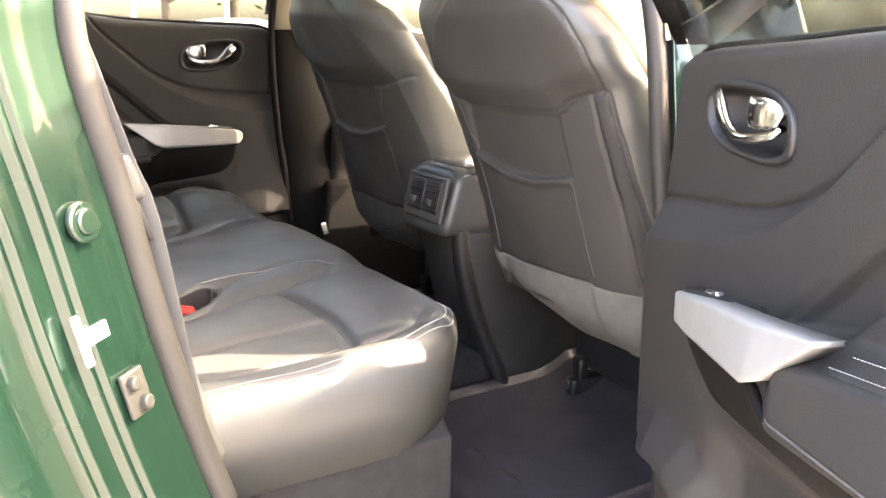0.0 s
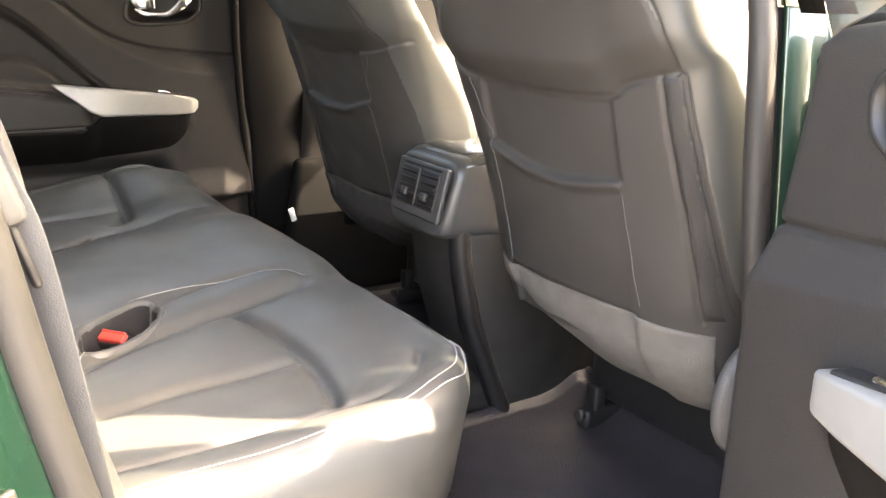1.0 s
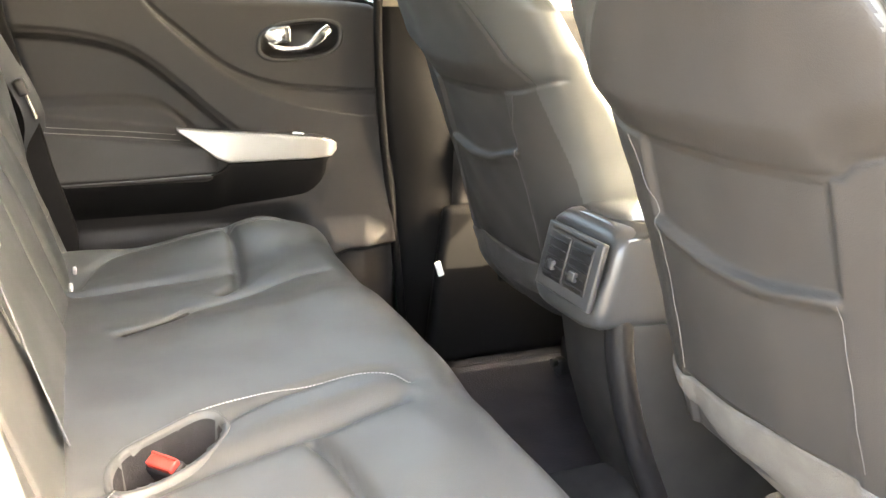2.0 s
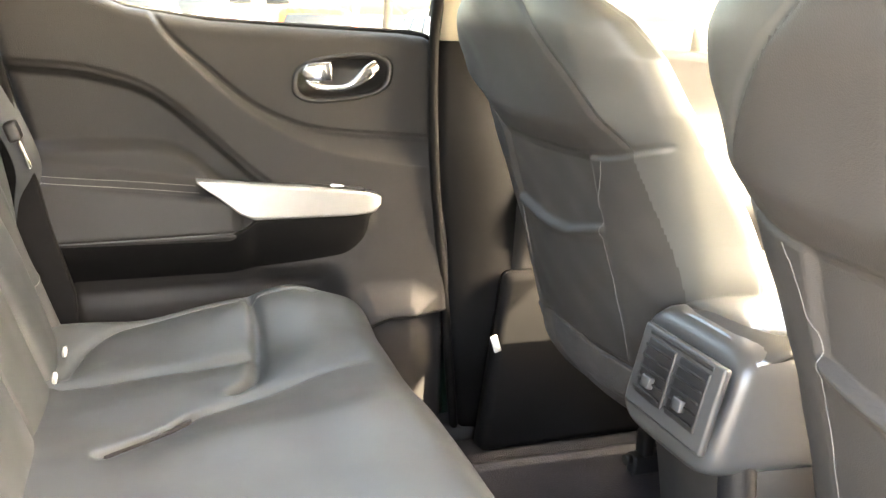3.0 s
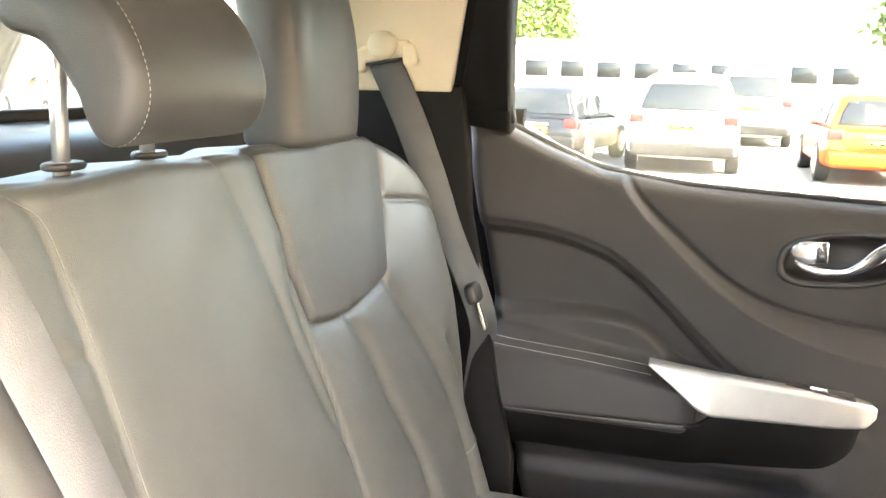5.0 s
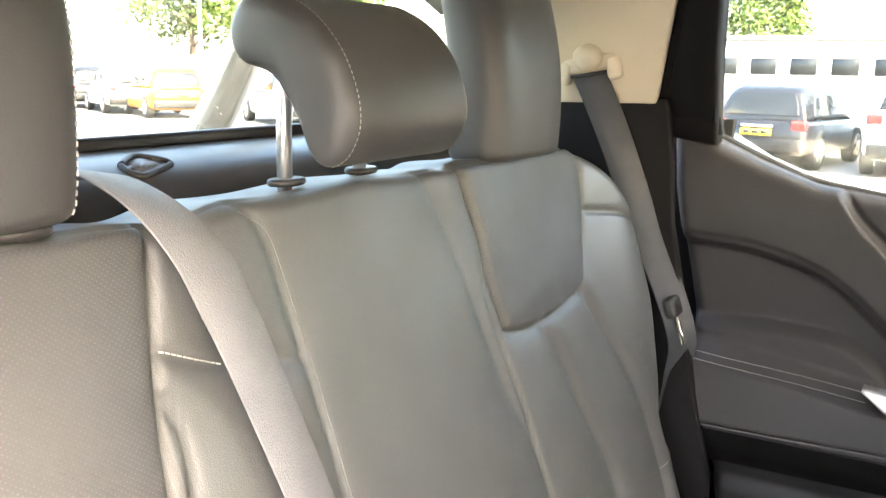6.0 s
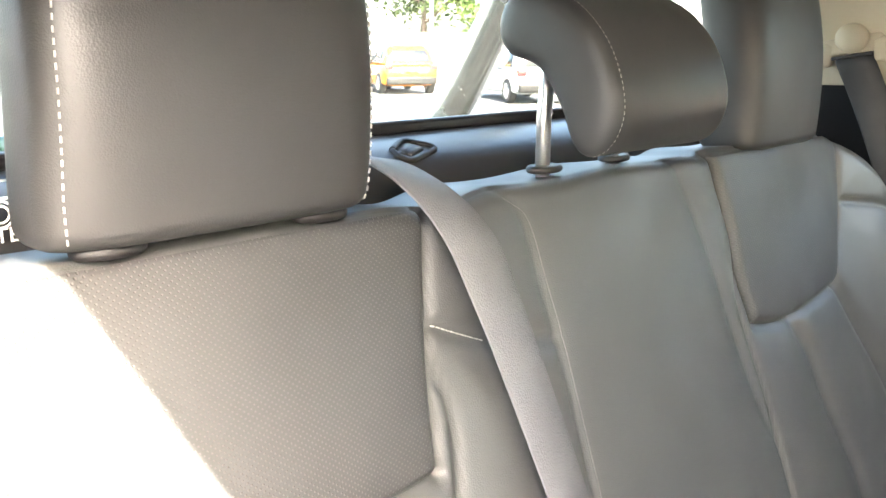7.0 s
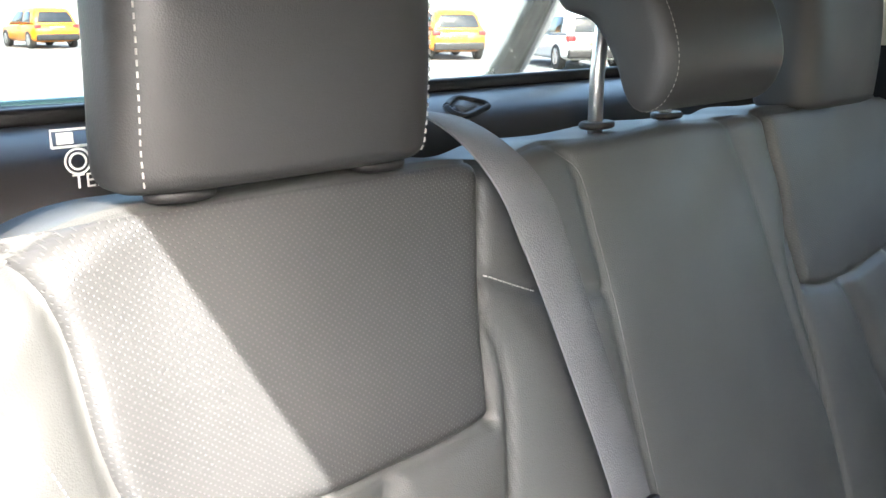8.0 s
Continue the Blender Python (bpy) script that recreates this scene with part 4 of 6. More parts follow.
side_belt(1)
side_belt(-1, -0.040)
mid = thing("centre_seat_belt", (0.30, -0.15, 0.95), "pale grey webbing belt over the top of the backrest", "seat belt")
q = [(0.200, -0.190, 1.488), (0.255, -0.203, 1.496), (0.300, -0.210, 1.490), (0.332, -0.207, 1.473)]
low = [(back_x(z) + 0.020, y, z + 0.005) for y, z in ((-0.197, 1.440), (-0.184, 1.40), (-0.172, 1.35), (-0.161, 1.30), (-0.149, 1.24), (-0.130, 1.12))]
strap = spline(q + low + [(0.468, -0.124, 1.04), (0.495, -0.150, 0.955)], 60)
part("strap", ribbon(strap, [np.array((0.15 - 0.3 * t, 1.0, -0.2)) for t in np.linspace(0, 1, 60)], 0.049), WEBBING, mid, origin=(0.30, -0.15, 0.95))
part("tongue", box((0.010, 0.05, 0.03), tuple(back_point(-0.140, 1.19, 0.012)[0]), 0.004, 2, Matrix.Rotation(radians(-16), 4, "Y")), PLASTIC_BLACK, mid, "black belt tongue", origin=(0.30, -0.15, 0.95))


def shelf_z(x):
    return float(np.interp(x, (0.115, 0.16, 0.18, 0.20, 0.213, 0.225), (1.495, 1.492, 1.487, 1.478, 1.462, 1.44)))


def slot_line(k, up):
    """Arrow-shaped outline of the belt slot lying on the shelf."""
    tips = [(0.182, -0.113), (0.173, -0.100), (0.166, -0.084), (0.174, -0.073), (0.186, -0.064), (0.192, -0.078), (0.198, -0.098), (0.199, -0.108), (0.192, -0.114)]
    c = np.mean(tips, axis=0)
    return [(x, y, shelf_z(x) + up) for x, y in (c + (p - c) * k for p in spline(tips + tips[:1], 36)[:-1])]


rim = slot_line(1.0, 0.0015)
part("slot", tube(rim + rim[:1], 0.0030, 8), PLASTIC_BLACK, mid, "dark plastic belt slot", origin=(0.30, -0.15, 0.95))
part("slot_well", loft([slot_line(0.95, -0.002), slot_line(0.93, 0.0012)]), PLASTIC_BLACK, mid, "dark opening of the belt slot", origin=(0.30, -0.15, 0.95))
part("slot_flap", loft([slot_line(0.55, 0.0), slot_line(0.50, 0.0030)]), PLASTIC_GREY, mid, "grey flap in the belt slot", origin=(0.30, -0.15, 0.95))


def buckle(x, y, z, turn, label):
    root = thing("belt_buckle", (x, y, z), label, "buckle")
    m = Matrix.Rotation(radians(turn), 4, "Z") @ Matrix.Rotation(radians(-28), 4, "Y")
    part("housing", box((0.022, 0.042, 0.066), tuple(m @ Vector((0, 0, -0.037))), 0.005, 3, m), PLASTIC_BLACK, root)
    part("release_button", box((0.016, 0.036, 0.014), tuple(m @ Vector((0, 0, -0.004))), 0.003, 3, m), RED, root, "red release button")
    part("button_ridge", box((0.003, 0.034, 0.003), tuple(m @ Vector((0.0055, 0, 0.0035))), 0.001, 2, m), RED, root, "raised edge of the red button")
    return root


buckle(0.583, -0.163, 0.924, 40, "black belt buckle with a red button in the cushion")
for y, z in ((0.487, 0.945), (0.39, 0.948)):
    tag_root = thing("anchor_tag", tuple(back_point(y, z, 0.012)[0]), "small white child seat anchor tag", "tag", "child seat anchor tags")
    part("button", box((0.006, 0.022, 0.010), (0, 0, 0), 0.003, 2), WHITE_PLASTIC, tag_root)


sewn = thing("sewn_label", tuple(back_point(-0.03, 1.135, 0.008)[0]), "small white printed label on the backrest", "label")
part("label", box((0.002, 0.040, 0.016), (0, 0, 0), 0.0008, 1, Matrix.Rotation(radians(-16), 4, "Y")), WHITE_PLASTIC, sewn)


# ---- rear doors ----
DOOR_TOP = [(0.36, 1.515), (0.40, 1.500), (0.465, 1.472), (0.527, 1.444), (0.603, 1.416), (0.729, 1.398), (0.897, 1.390), (1.05, 1.385), (1.095, 1.380), (1.12, 1.366), (1.14, 1.345), (1.2, 1.33)]
DOOR_REAR = [(0.60, 0.60), (0.72, 0.54), (0.906, 0.494), (1.03, 0.476), (1.14, 0.459), (1.332, 0.418), (1.40, 0.405), (1.50, 0.398)]
HINGE = (1.114, 0.867)


def run(table, v):
    a = np.array(table)
    return np.interp(v, a[:, 0], a[:, 1])


SPLIT = [(0.636, 1.418), (0.665, 1.375), (0.714, 1.330), (0.803, 1.259), (0.90, 1.222), (1.02, 1.209), (1.16, 1.200)]
LEDGE = [(0.628, 1.418), (0.657, 1.372), (0.708, 1.320), (0.80, 1.241), (0.90, 1.192), (1.02, 1.165), (1.16, 1.147)]
CREASE = [(0.40, 1.334), (0.439, 1.331), (0.526, 1.324), (0.607, 1.303), (0.657, 1.274), (0.708, 1.230), (0.779, 1.164), (0.83, 1.122)]
SHOULDER = [(0.40, 1.198), (0.48, 1.203), (0.563, 1.205), (0.648, 1.200), (0.691, 1.180), (0.726, 1.148), (0.77, 1.105)]
ARM = [(0.44, 1.172), (0.55, 1.158), (0.69, 1.138), (0.85, 1.116), (0.97, 1.112), (1.000, 1.095), (1.003, 1.05), (0.975, 0.985), (0.88, 0.945), (0.60, 0.93), (0.46, 0.93)]


def card_y(X, Z):
    """Inner face of the door lining, as its distance from the middle of the cab."""
    y = np.full(X.shape, 0.752)
    sx = spline(SPLIT, 80)
    lx = spline(LEDGE, 80)
    zs = np.interp(X, sx[:, 0], sx[:, 1], left=2.0)
    zl = np.interp(X, lx[:, 0], lx[:, 1], left=2.0)
    t = np.clip((zs - Z) / np.maximum(zs - zl, 0.004), 0, 1)
    y = y - np.where(X > 0.63, 0.024 * (0.75 * t + 0.25 * t * t), 0.024)
    d = away(X, Z, SPLIT)
    y += 0.006 * np.exp(-(d / 0.0035) ** 2)
    cz = np.interp(X, *np.array(spline(CREASE, 60)).T)
    under = ease(cz - Z, 0.0, 0.02) * ease(Z - np.interp(X, *np.array(spline(SHOULDER, 60)).T), -0.016, 0.010) * ease(X, 0.86, 0.74)
    y += 0.020 * under
    y += 0.004 * np.exp(-(away(X, Z, CREASE) / 0.004) ** 2)
    a = inside(X, Z, ARM)
    rise = ease(a, -0.012, 0.022)
    cut = 1.060 + 0.022 * ease(X, 0.762, 0.79)
    slope = 1 - 1.15 * ease(cut - Z, 0.0, 0.050)
    proud = 0.062 - 0.16 * np.clip(Z - 1.06, 0, 0.08) * ease(X, 0.80, 0.76) - 0.016 * ease(X, 0.74, 0.78) - 0.026 * np.clip((X - 0.78) / 0.20, 0, 1) - 0.022 * np.clip((X - 0.965) / 0.045, 0, 1) ** 2
    y -= proud * rise * slope
    y += 0.003 * np.exp(-(away(X, Z, [(0.46, 1.057), (0.60, 1.059), (0.775, 1.064)]) / 0.003) ** 2)
    b = inside(X, Z, [(0.93, 0.60), (0.93, 0.84), (0.955, 0.895), (0.99, 0.922), (1.07, 0.922), (1.105, 0.900), (1.115, 0.60)])
    y -= 0.028 * ease(b, -0.028, 0.040)
    p = inside(X, Z, [(0.90, 0.62), (0.962, 0.80), (0.985, 0.866), (1.03, 0.882), (1.16, 0.878), (1.18, 0.62)])
    y += 0.030 * ease(p, -0.004, 0.014)
    y += 0.026 * ease(0.990 - Z, 0.0, 0.05) * ease(X, 0.96, 0.90)
    return y


def rear_door(s, swing, label):
    o = Vector((HINGE[0], s * HINGE[1], 0.60))
    root = thing("rear_door", o, label, "car door", "rear doors")
    at_hinge = Vector((1.123, s * 0.8785, 0.583)) if swing else o
    root.matrix_basis = Matrix.Translation(at_hinge) @ Matrix.Rotation(radians(swing), 4, "Z") @ Matrix.Rotation(radians(2.15 if swing else 0), 4, "Y")

    def put(name, data, mat, parent=None, text=""):
        return part(name, data, mat, parent or root, text, origin=o)

    # lining
    us, vs = np.linspace(0, 1, 210), np.linspace(0, 1, 240)
    U, V = np.meshgrid(us, vs, indexing="ij")
    X = 0.42 + 0.73 * U
    for _ in range(4):
        Z = 0.62 + V * (run(DOOR_TOP, X) - 0.62)
        X = run(DOOR_REAR, Z) + U * (1.150 - 0.03 * ease(Z, 1.15, 1.40) - run(DOOR_REAR, Z))
    Y = card_y(X, Z)
    e = np.minimum(np.minimum(X - run(DOOR_REAR, Z), 1.150 - 0.03 * ease(Z, 1.15, 1.40) - X), run(DOOR_TOP, X) - Z)
    k = np.clip(e / 0.02, 0, 1)
    Y = Y + 0.02 * (1 - np.sqrt(1 - (1 - k) ** 2))
    P = np.stack([X, s * Y, Z], -1)
    Q = P.copy()
    Q[..., 1] = s * 0.805
    mx, mz = (X[:-1, :-1] + X[1:, 1:]) / 2 - 0.948, (Z[:-1, :-1] + Z[1:, 1:]) / 2 - 1.309
    mz = mz - 0.10 * mx
    hole = (np.abs((mx - 0.08 * mz) / 0.081)) ** 2.6 + (np.abs(mz / 0.035)) ** 2.6 < 1
    lining = put("lining", shell(P, Q, ~hole), PLASTIC, None, "moulded dark plastic door lining")
    AX, AV = np.meshgrid(np.linspace(0.462, 0.766, 60), np.linspace(0, 1, 20), indexing="ij")
    lo = np.interp(AX, [0.46, 0.60, 0.766], [1.0585, 1.0605, 1.0650])
    AZ = lo + AV * (np.minimum(1.151 - 0.115 * (AX - 0.462), 1.150 - 0.74 * (AX - 0.690)) - lo)
    AY = card_y(AX, AZ)
    put("armrest", shell(np.stack([AX, s * (AY - 0.0012), AZ], -1), np.stack([AX, s * (AY + 0.003), AZ], -1)), ARM_HIDE, None, "dark padded armrest")
    edge = spline([(0.465, 1.0570), (0.60, 1.059), (0.764, 1.0630)], 30)
    put("edge_bead", tube(np.stack([edge[:, 0], s * (card_y(edge[:, 0], edge[:, 1]) - 0.001), edge[:, 1]], -1), 0.0014, 6), PLASTIC_GREY, None, "thin grey bead along the armrest")

    # black lower shell of the armrest, turned under and rounded at its front end
    SX, SV = np.meshgrid(np.r_[np.linspace(0.462, 0.95, 60), np.linspace(0.955, 1.019, 24)], np.linspace(0, 1, 24), indexing="ij")
    hi = np.interp(SX, [0.46, 0.60, 0.755, 0.772, 0.788, 0.86, 0.95, 0.996, 1.019], [1.057, 1.059, 1.0635, 1.068, 1.083, 1.081, 1.078, 1.080, 1.086])
    lo = 0.968 + 0.117 * np.clip((SX - 0.935) / 0.086, 0, 1) ** 2.2
    SZ = lo + SV * (hi - lo)
    rim = np.interp(SX, [0.46, 0.76, 0.80, 0.98, 1.019], [0.670, 0.670, 0.676, 0.709, 0.742])
    SY = rim + (0.752 - rim) * (1 - SV) ** 1.5
    # blacker than the plastic itself: shade under the armrest is in the colour too
    put("armrest_shell", shell(np.stack([SX, s * SY, SZ], -1), np.stack([SX, s * (SY + 0.012), SZ], -1)), TRIM_BLACK, None, "black lower shell of the armrest, darkened further for the shade beneath")

    # armrest pad with pale seams
    def on(x, z, lift):
        x, z = np.asarray(x, float), np.asarray(z, float)
        return np.stack([x, s * (card_y(x, z) - lift), z], -1)
    for pts in ([(0.465, 1.161), (0.50, 1.157), (0.60, 1.147), (0.695, 1.136)], [(0.465, 1.153), (0.50, 1.149), (0.60, 1.139), (0.703, 1.127)]):
        q = spline(pts, 40)
        put("seam_thread", stitches(on(q[:, 0], q[:, 1], 0.0012), 0.005, 0.003, 0.0006), STITCH, lining)
    # silver pull
    PU, PV = np.meshgrid(np.linspace(0, 1, 60), np.linspace(0, 1, 18), indexing="ij")
    PX = 0.695 + 0.317 * PU
    hi = np.interp(PX, [0.69, 0.80, 0.90, 0.98, 1.000, 1.012], [1.1510, 1.140, 1.129, 1.118, 1.113, 1.104])
    lo = np.interp(PX, [0.69, 0.730, 0.762, 0.785, 0.86, 0.95, 0.996, 1.012], [1.1500, 1.120, 1.0940, 1.0845, 1.0820, 1.0790, 1.0810, 1.0905])
    PZ = lo + PV * (hi - lo)
    brim = np.minimum(np.minimum(PZ - lo, hi - PZ), (1.012 - PX) * 0.8)
    PY = 0.661 + 0.19 * np.clip(PZ - 1.085, 0, 0.06) * np.clip((0.96 - PX) / 0.18, 0, 1) + 0.036 * np.clip((PX - 0.78) / 0.20, 0, 1) + 0.026 * np.clip((PX - 0.978) / 0.034, 0, 1) ** 2 + 0.0022 * np.exp(-brim / 0.0012)
    put("pull_trim", shell(np.stack([PX, s * PY, PZ], -1), np.stack([PX, s * (PY + 0.028), PZ], -1)), SILVER, None, "satin silver wedge-shaped door pull trim")
    put("grab_recess", box((0.13, 0.030, 0.008), (0.915, s * 0.718, 1.124), 0.005, 3, Matrix.Rotation(radians(5), 4, "Y")), PLASTIC_BLACK, None, "black hollow behind the pull")
    put("window_switch", box((0.026, 0.012, 0.006), (0.930, s * 0.716, 1.1285), 0.003, 2, Matrix.Rotation(radians(5), 4, "Y")), CHROME, None, "small window switch")

    # inside handle in its cup
    def oval(rx, rz, n=40, power=0.72):
        return [(rx * math.copysign(abs(math.cos(a)) ** power, math.cos(a)), rz * math.copysign(abs(math.sin(a)) ** power, math.sin(a))) for a in np.linspace(0, 2 * math.pi, n, endpoint=False)]
    hx, hz = 0.948, 1.309
    lean = 0.08
    rings = []
    for rx, rz, y in ((0.088, 0.0405, 0.754), (0.088, 0.0405, 0.748), (0.084, 0.0375, 0.7455), (0.079, 0.0335, 0.747), (0.076, 0.031, 0.758), (0.064, 0.027, 0.786), (0.01, 0.01, 0.788), (0.0005, 0.0005, 0.788)):
        rings.append([(hx + a + lean * b, s * y, hz + b + 0.10 * a) for a, b in oval(rx, rz)])
    cup = put("handle_cup", loft(rings, cap=False), PLASTIC_BLACK, None, "dark oval cup round the inside handle")
    def blade(line, half, thick):
        """A flat rounded bar of changing height along a line."""
        rings = []
        for i in range(len(line)):
            d = line[min(i + 1, len(line) - 1)] - line[max(i - 1, 0)]
            nx, nz = -d[2], d[0]
            k = math.hypot(nx, nz)
            nx, nz = nx / k, nz / k
            ring = []
            for j in range(16):
                a = 2 * math.pi * j / 16
                u = half[i] * math.copysign(abs(math.cos(a)) ** 0.75, math.cos(a))
                ring.append((line[i][0] + nx * u, s * (line[i][1] - thick * math.sin(a)), line[i][2] + nz * u))
            rings.append(ring)
        return loft(rings)
    line = spline([(hx - 0.064, 0.750, hz - 0.004), (hx - 0.048, 0.743, hz - 0.013), (hx - 0.024, 0.739, hz - 0.017), (hx + 0.002, 0.738, hz - 0.016), (hx + 0.022, 0.738, hz - 0.006), (hx + 0.042, 0.741, hz + 0.010), (hx + 0.060, 0.747, hz + 0.024)], 30)
    put("handle_lever", blade(line, np.interp(np.linspace(0, 1, 30), [0, 0.1, 0.4, 0.6, 0.85, 1.0], [0.004, 0.006, 0.006, 0.0075, 0.012, 0.010]), 0.0045), CHROME, cup, "chrome inside handle lever")
    line = np.array([(hx + a, 0.746 - 0.010 * math.sin((a + 0.072) / 0.050 * 2.2), hz + 0.010 + 0.05 * (a + 0.05)) for a in np.linspace(-0.072, -0.022, 16)])
    put("lock_tab", blade(line, [0.0160 * math.sqrt(max(0.01, 1 - max(0.0, 1 - i / 7.0) ** 2)) for i in range(16)], 0.0035), CHROME, cup, "chrome lock tab")

    # speaker grille of small slots
    gx, gz = np.meshgrid(0.985 + 0.004 * np.arange(39), 0.66 + 0.004 * np.arange(51), indexing="ij")
    gx = gx + 0.002 * (np.arange(51) % 2)
    keep = (gx < 1.14) & (gx > 1.06 + 0.05 * ((gz - 0.76) / 0.1) ** 2)
    gx, gz = gx[keep], gz[keep]
    gy = card_y(gx, gz) - 0.001
    verts, faces = [], []
    for x, y, z in zip(gx, gy, gz):
        k = len(verts)
        for dy in (0.002, -0.0002):
            verts += [(x - 0.0012, s * (y + dy), z - 0.0012), (x + 0.0012, s * (y + dy), z - 0.0012), (x + 0.0012, s * (y + dy), z + 0.0012), (x - 0.0012, s * (y + dy), z + 0.0012)]
        faces += [(k + 4, k + 5, k + 6, k + 7)] + [(k + i, k + (i + 1) % 4, k + 4 + (i + 1) % 4, k + 4 + i) for i in range(4)]
    bm = mesh_of(verts, faces, smooth=False)
    if s < 0:
        tagged(put("speaker_grille", bm, PLASTIC, None, "fine dotted speaker grille"), kind="stuff")

    # painted shell with the window opening
    skin = [(0.42, 1.50), (0.46, 1.30), (0.50, 1.05), (0.56, 0.82), (0.64, 0.62), (0.66, 0.50), (1.17, 0.48), (1.165, 1.384), (0.90, 1.388), (0.73, 1.394), (0.60, 1.412), (0.52, 1.442)]
    rings = []
    for k, y in ((0.99, 0.806), (1.0, 0.818), (1.0, 0.875), (0.985, 0.885)):
        c = np.array((0.85, 0.95))
        rings.append([((c + (np.array(p) - c) * k)[0], s * y, (c + (np.array(p) - c) * k)[1]) for p in skin])
    put("outer_skin", loft(rings), GREEN, None, "green metallic painted door shell")
    # window frame leaning in towards the roof
    def at(x, z, inn=0.0):
        return (x, s * (0.790 - inn - 0.56 * max(0.0, z - 1.40)), z)
    frame_line = spline([(0.446, 1.480), (0.440, 1.58), (0.436, 1.66), (0.47, 1.715), (0.56, 1.733), (0.80, 1.738), (1.02, 1.735), (1.112, 1.72), (1.130, 1.55), (1.134, 1.415)], 60)
    rings = []
    for i, (x, z) in enumerate(frame_line):
        d = frame_line[min(i + 1, 59)] - frame_line[max(i - 1, 0)]
        d = d / np.linalg.norm(d)
        nx, nz = d[1], -d[0]
        w = 0.026
        rings.append([at(x + nx * w, z + nz * w, 0.0), at(x + nx * w, z + nz * w, 0.024), at(x + nx * 0.5 * w, z + nz * 0.5 * w, 0.034), at(x - nx * w, z - nz * w, 0.034), at(x - nx * w * 1.2, z - nz * w * 1.2, 0.01), at(x - nx * w, z - nz * w, -0.012)])
    put("window_frame", loft(rings), TRIM_BLACK, None, "black window frame")
    post = [(1.132, 1.39), (1.172, 1.39), (1.166, 1.55), (1.150, 1.70), (1.112, 1.71), (1.128, 1.55)]
    put("front_post", loft([[at(x, z, -0.012) for x, z in post], [at(x, z, 0.018) for x, z in post]]), TRIM_BLACK, None, "black front post of the window frame")
    fill = [(0.394, 1.478), (0.467, 1.468), (0.478, 1.60), (0.490, 1.70), (0.476, 1.722), (0.441, 1.66), (0.406, 1.54)]
    put("window_corner", loft([[at(x, z, 0.0) for x, z in fill], [at(x, z, 0.046) for x, z in fill], [at(0.44 + (x - 0.44) * 0.9, 1.58 + (z - 1.58) * 0.97, 0.052) for x, z in fill]]), TRIM_BLACK, None, "black corner cover behind the window")
    g = [(0.45, 1.47), (0.45, 1.60), (0.45, 1.68), (0.50, 1.715), (1.08, 1.72), (1.12, 1.55), (1.13, 1.36), (0.90, 1.37), (0.73, 1.38), (0.60, 1.40)]
    front = [at(x, z, 0.010) for x, z in g]
    back = [at(x, z, 0.006) for x, z in g]
    pane = put("pane", loft([front, back]), GLASS, None, "lightly tinted window glass")
    belt = spline([(x, s * 0.779, z + 0.001) for x, z in DOOR_TOP[1:-1]], 40)
    put("belt_seal", tube(belt, 0.006, 8), TRIM_BLACK, None, "black rubber window seal")
    return root


rear_door(1, 0, "closed rear door with dark lining and silver pull")
rear_door(-1, 69.5, "open green rear door with dark lining and silver pull")


# ---- front seats ----
SEAT_Z = [0.90, 1.05, 1.16, 1.25, 1.32, 1.38, 1.42, 1.45, 1.467, 1.475]
SEAT_IN = [0.225, 0.238, 0.246, 0.260, 0.271, 0.266, 0.238, 0.195, 0.142, 0.06]
SEAT_OUT = [0.222, 0.236, 0.244, 0.248, 0.246, 0.232, 0.202, 0.152, 0.105, 0.04]


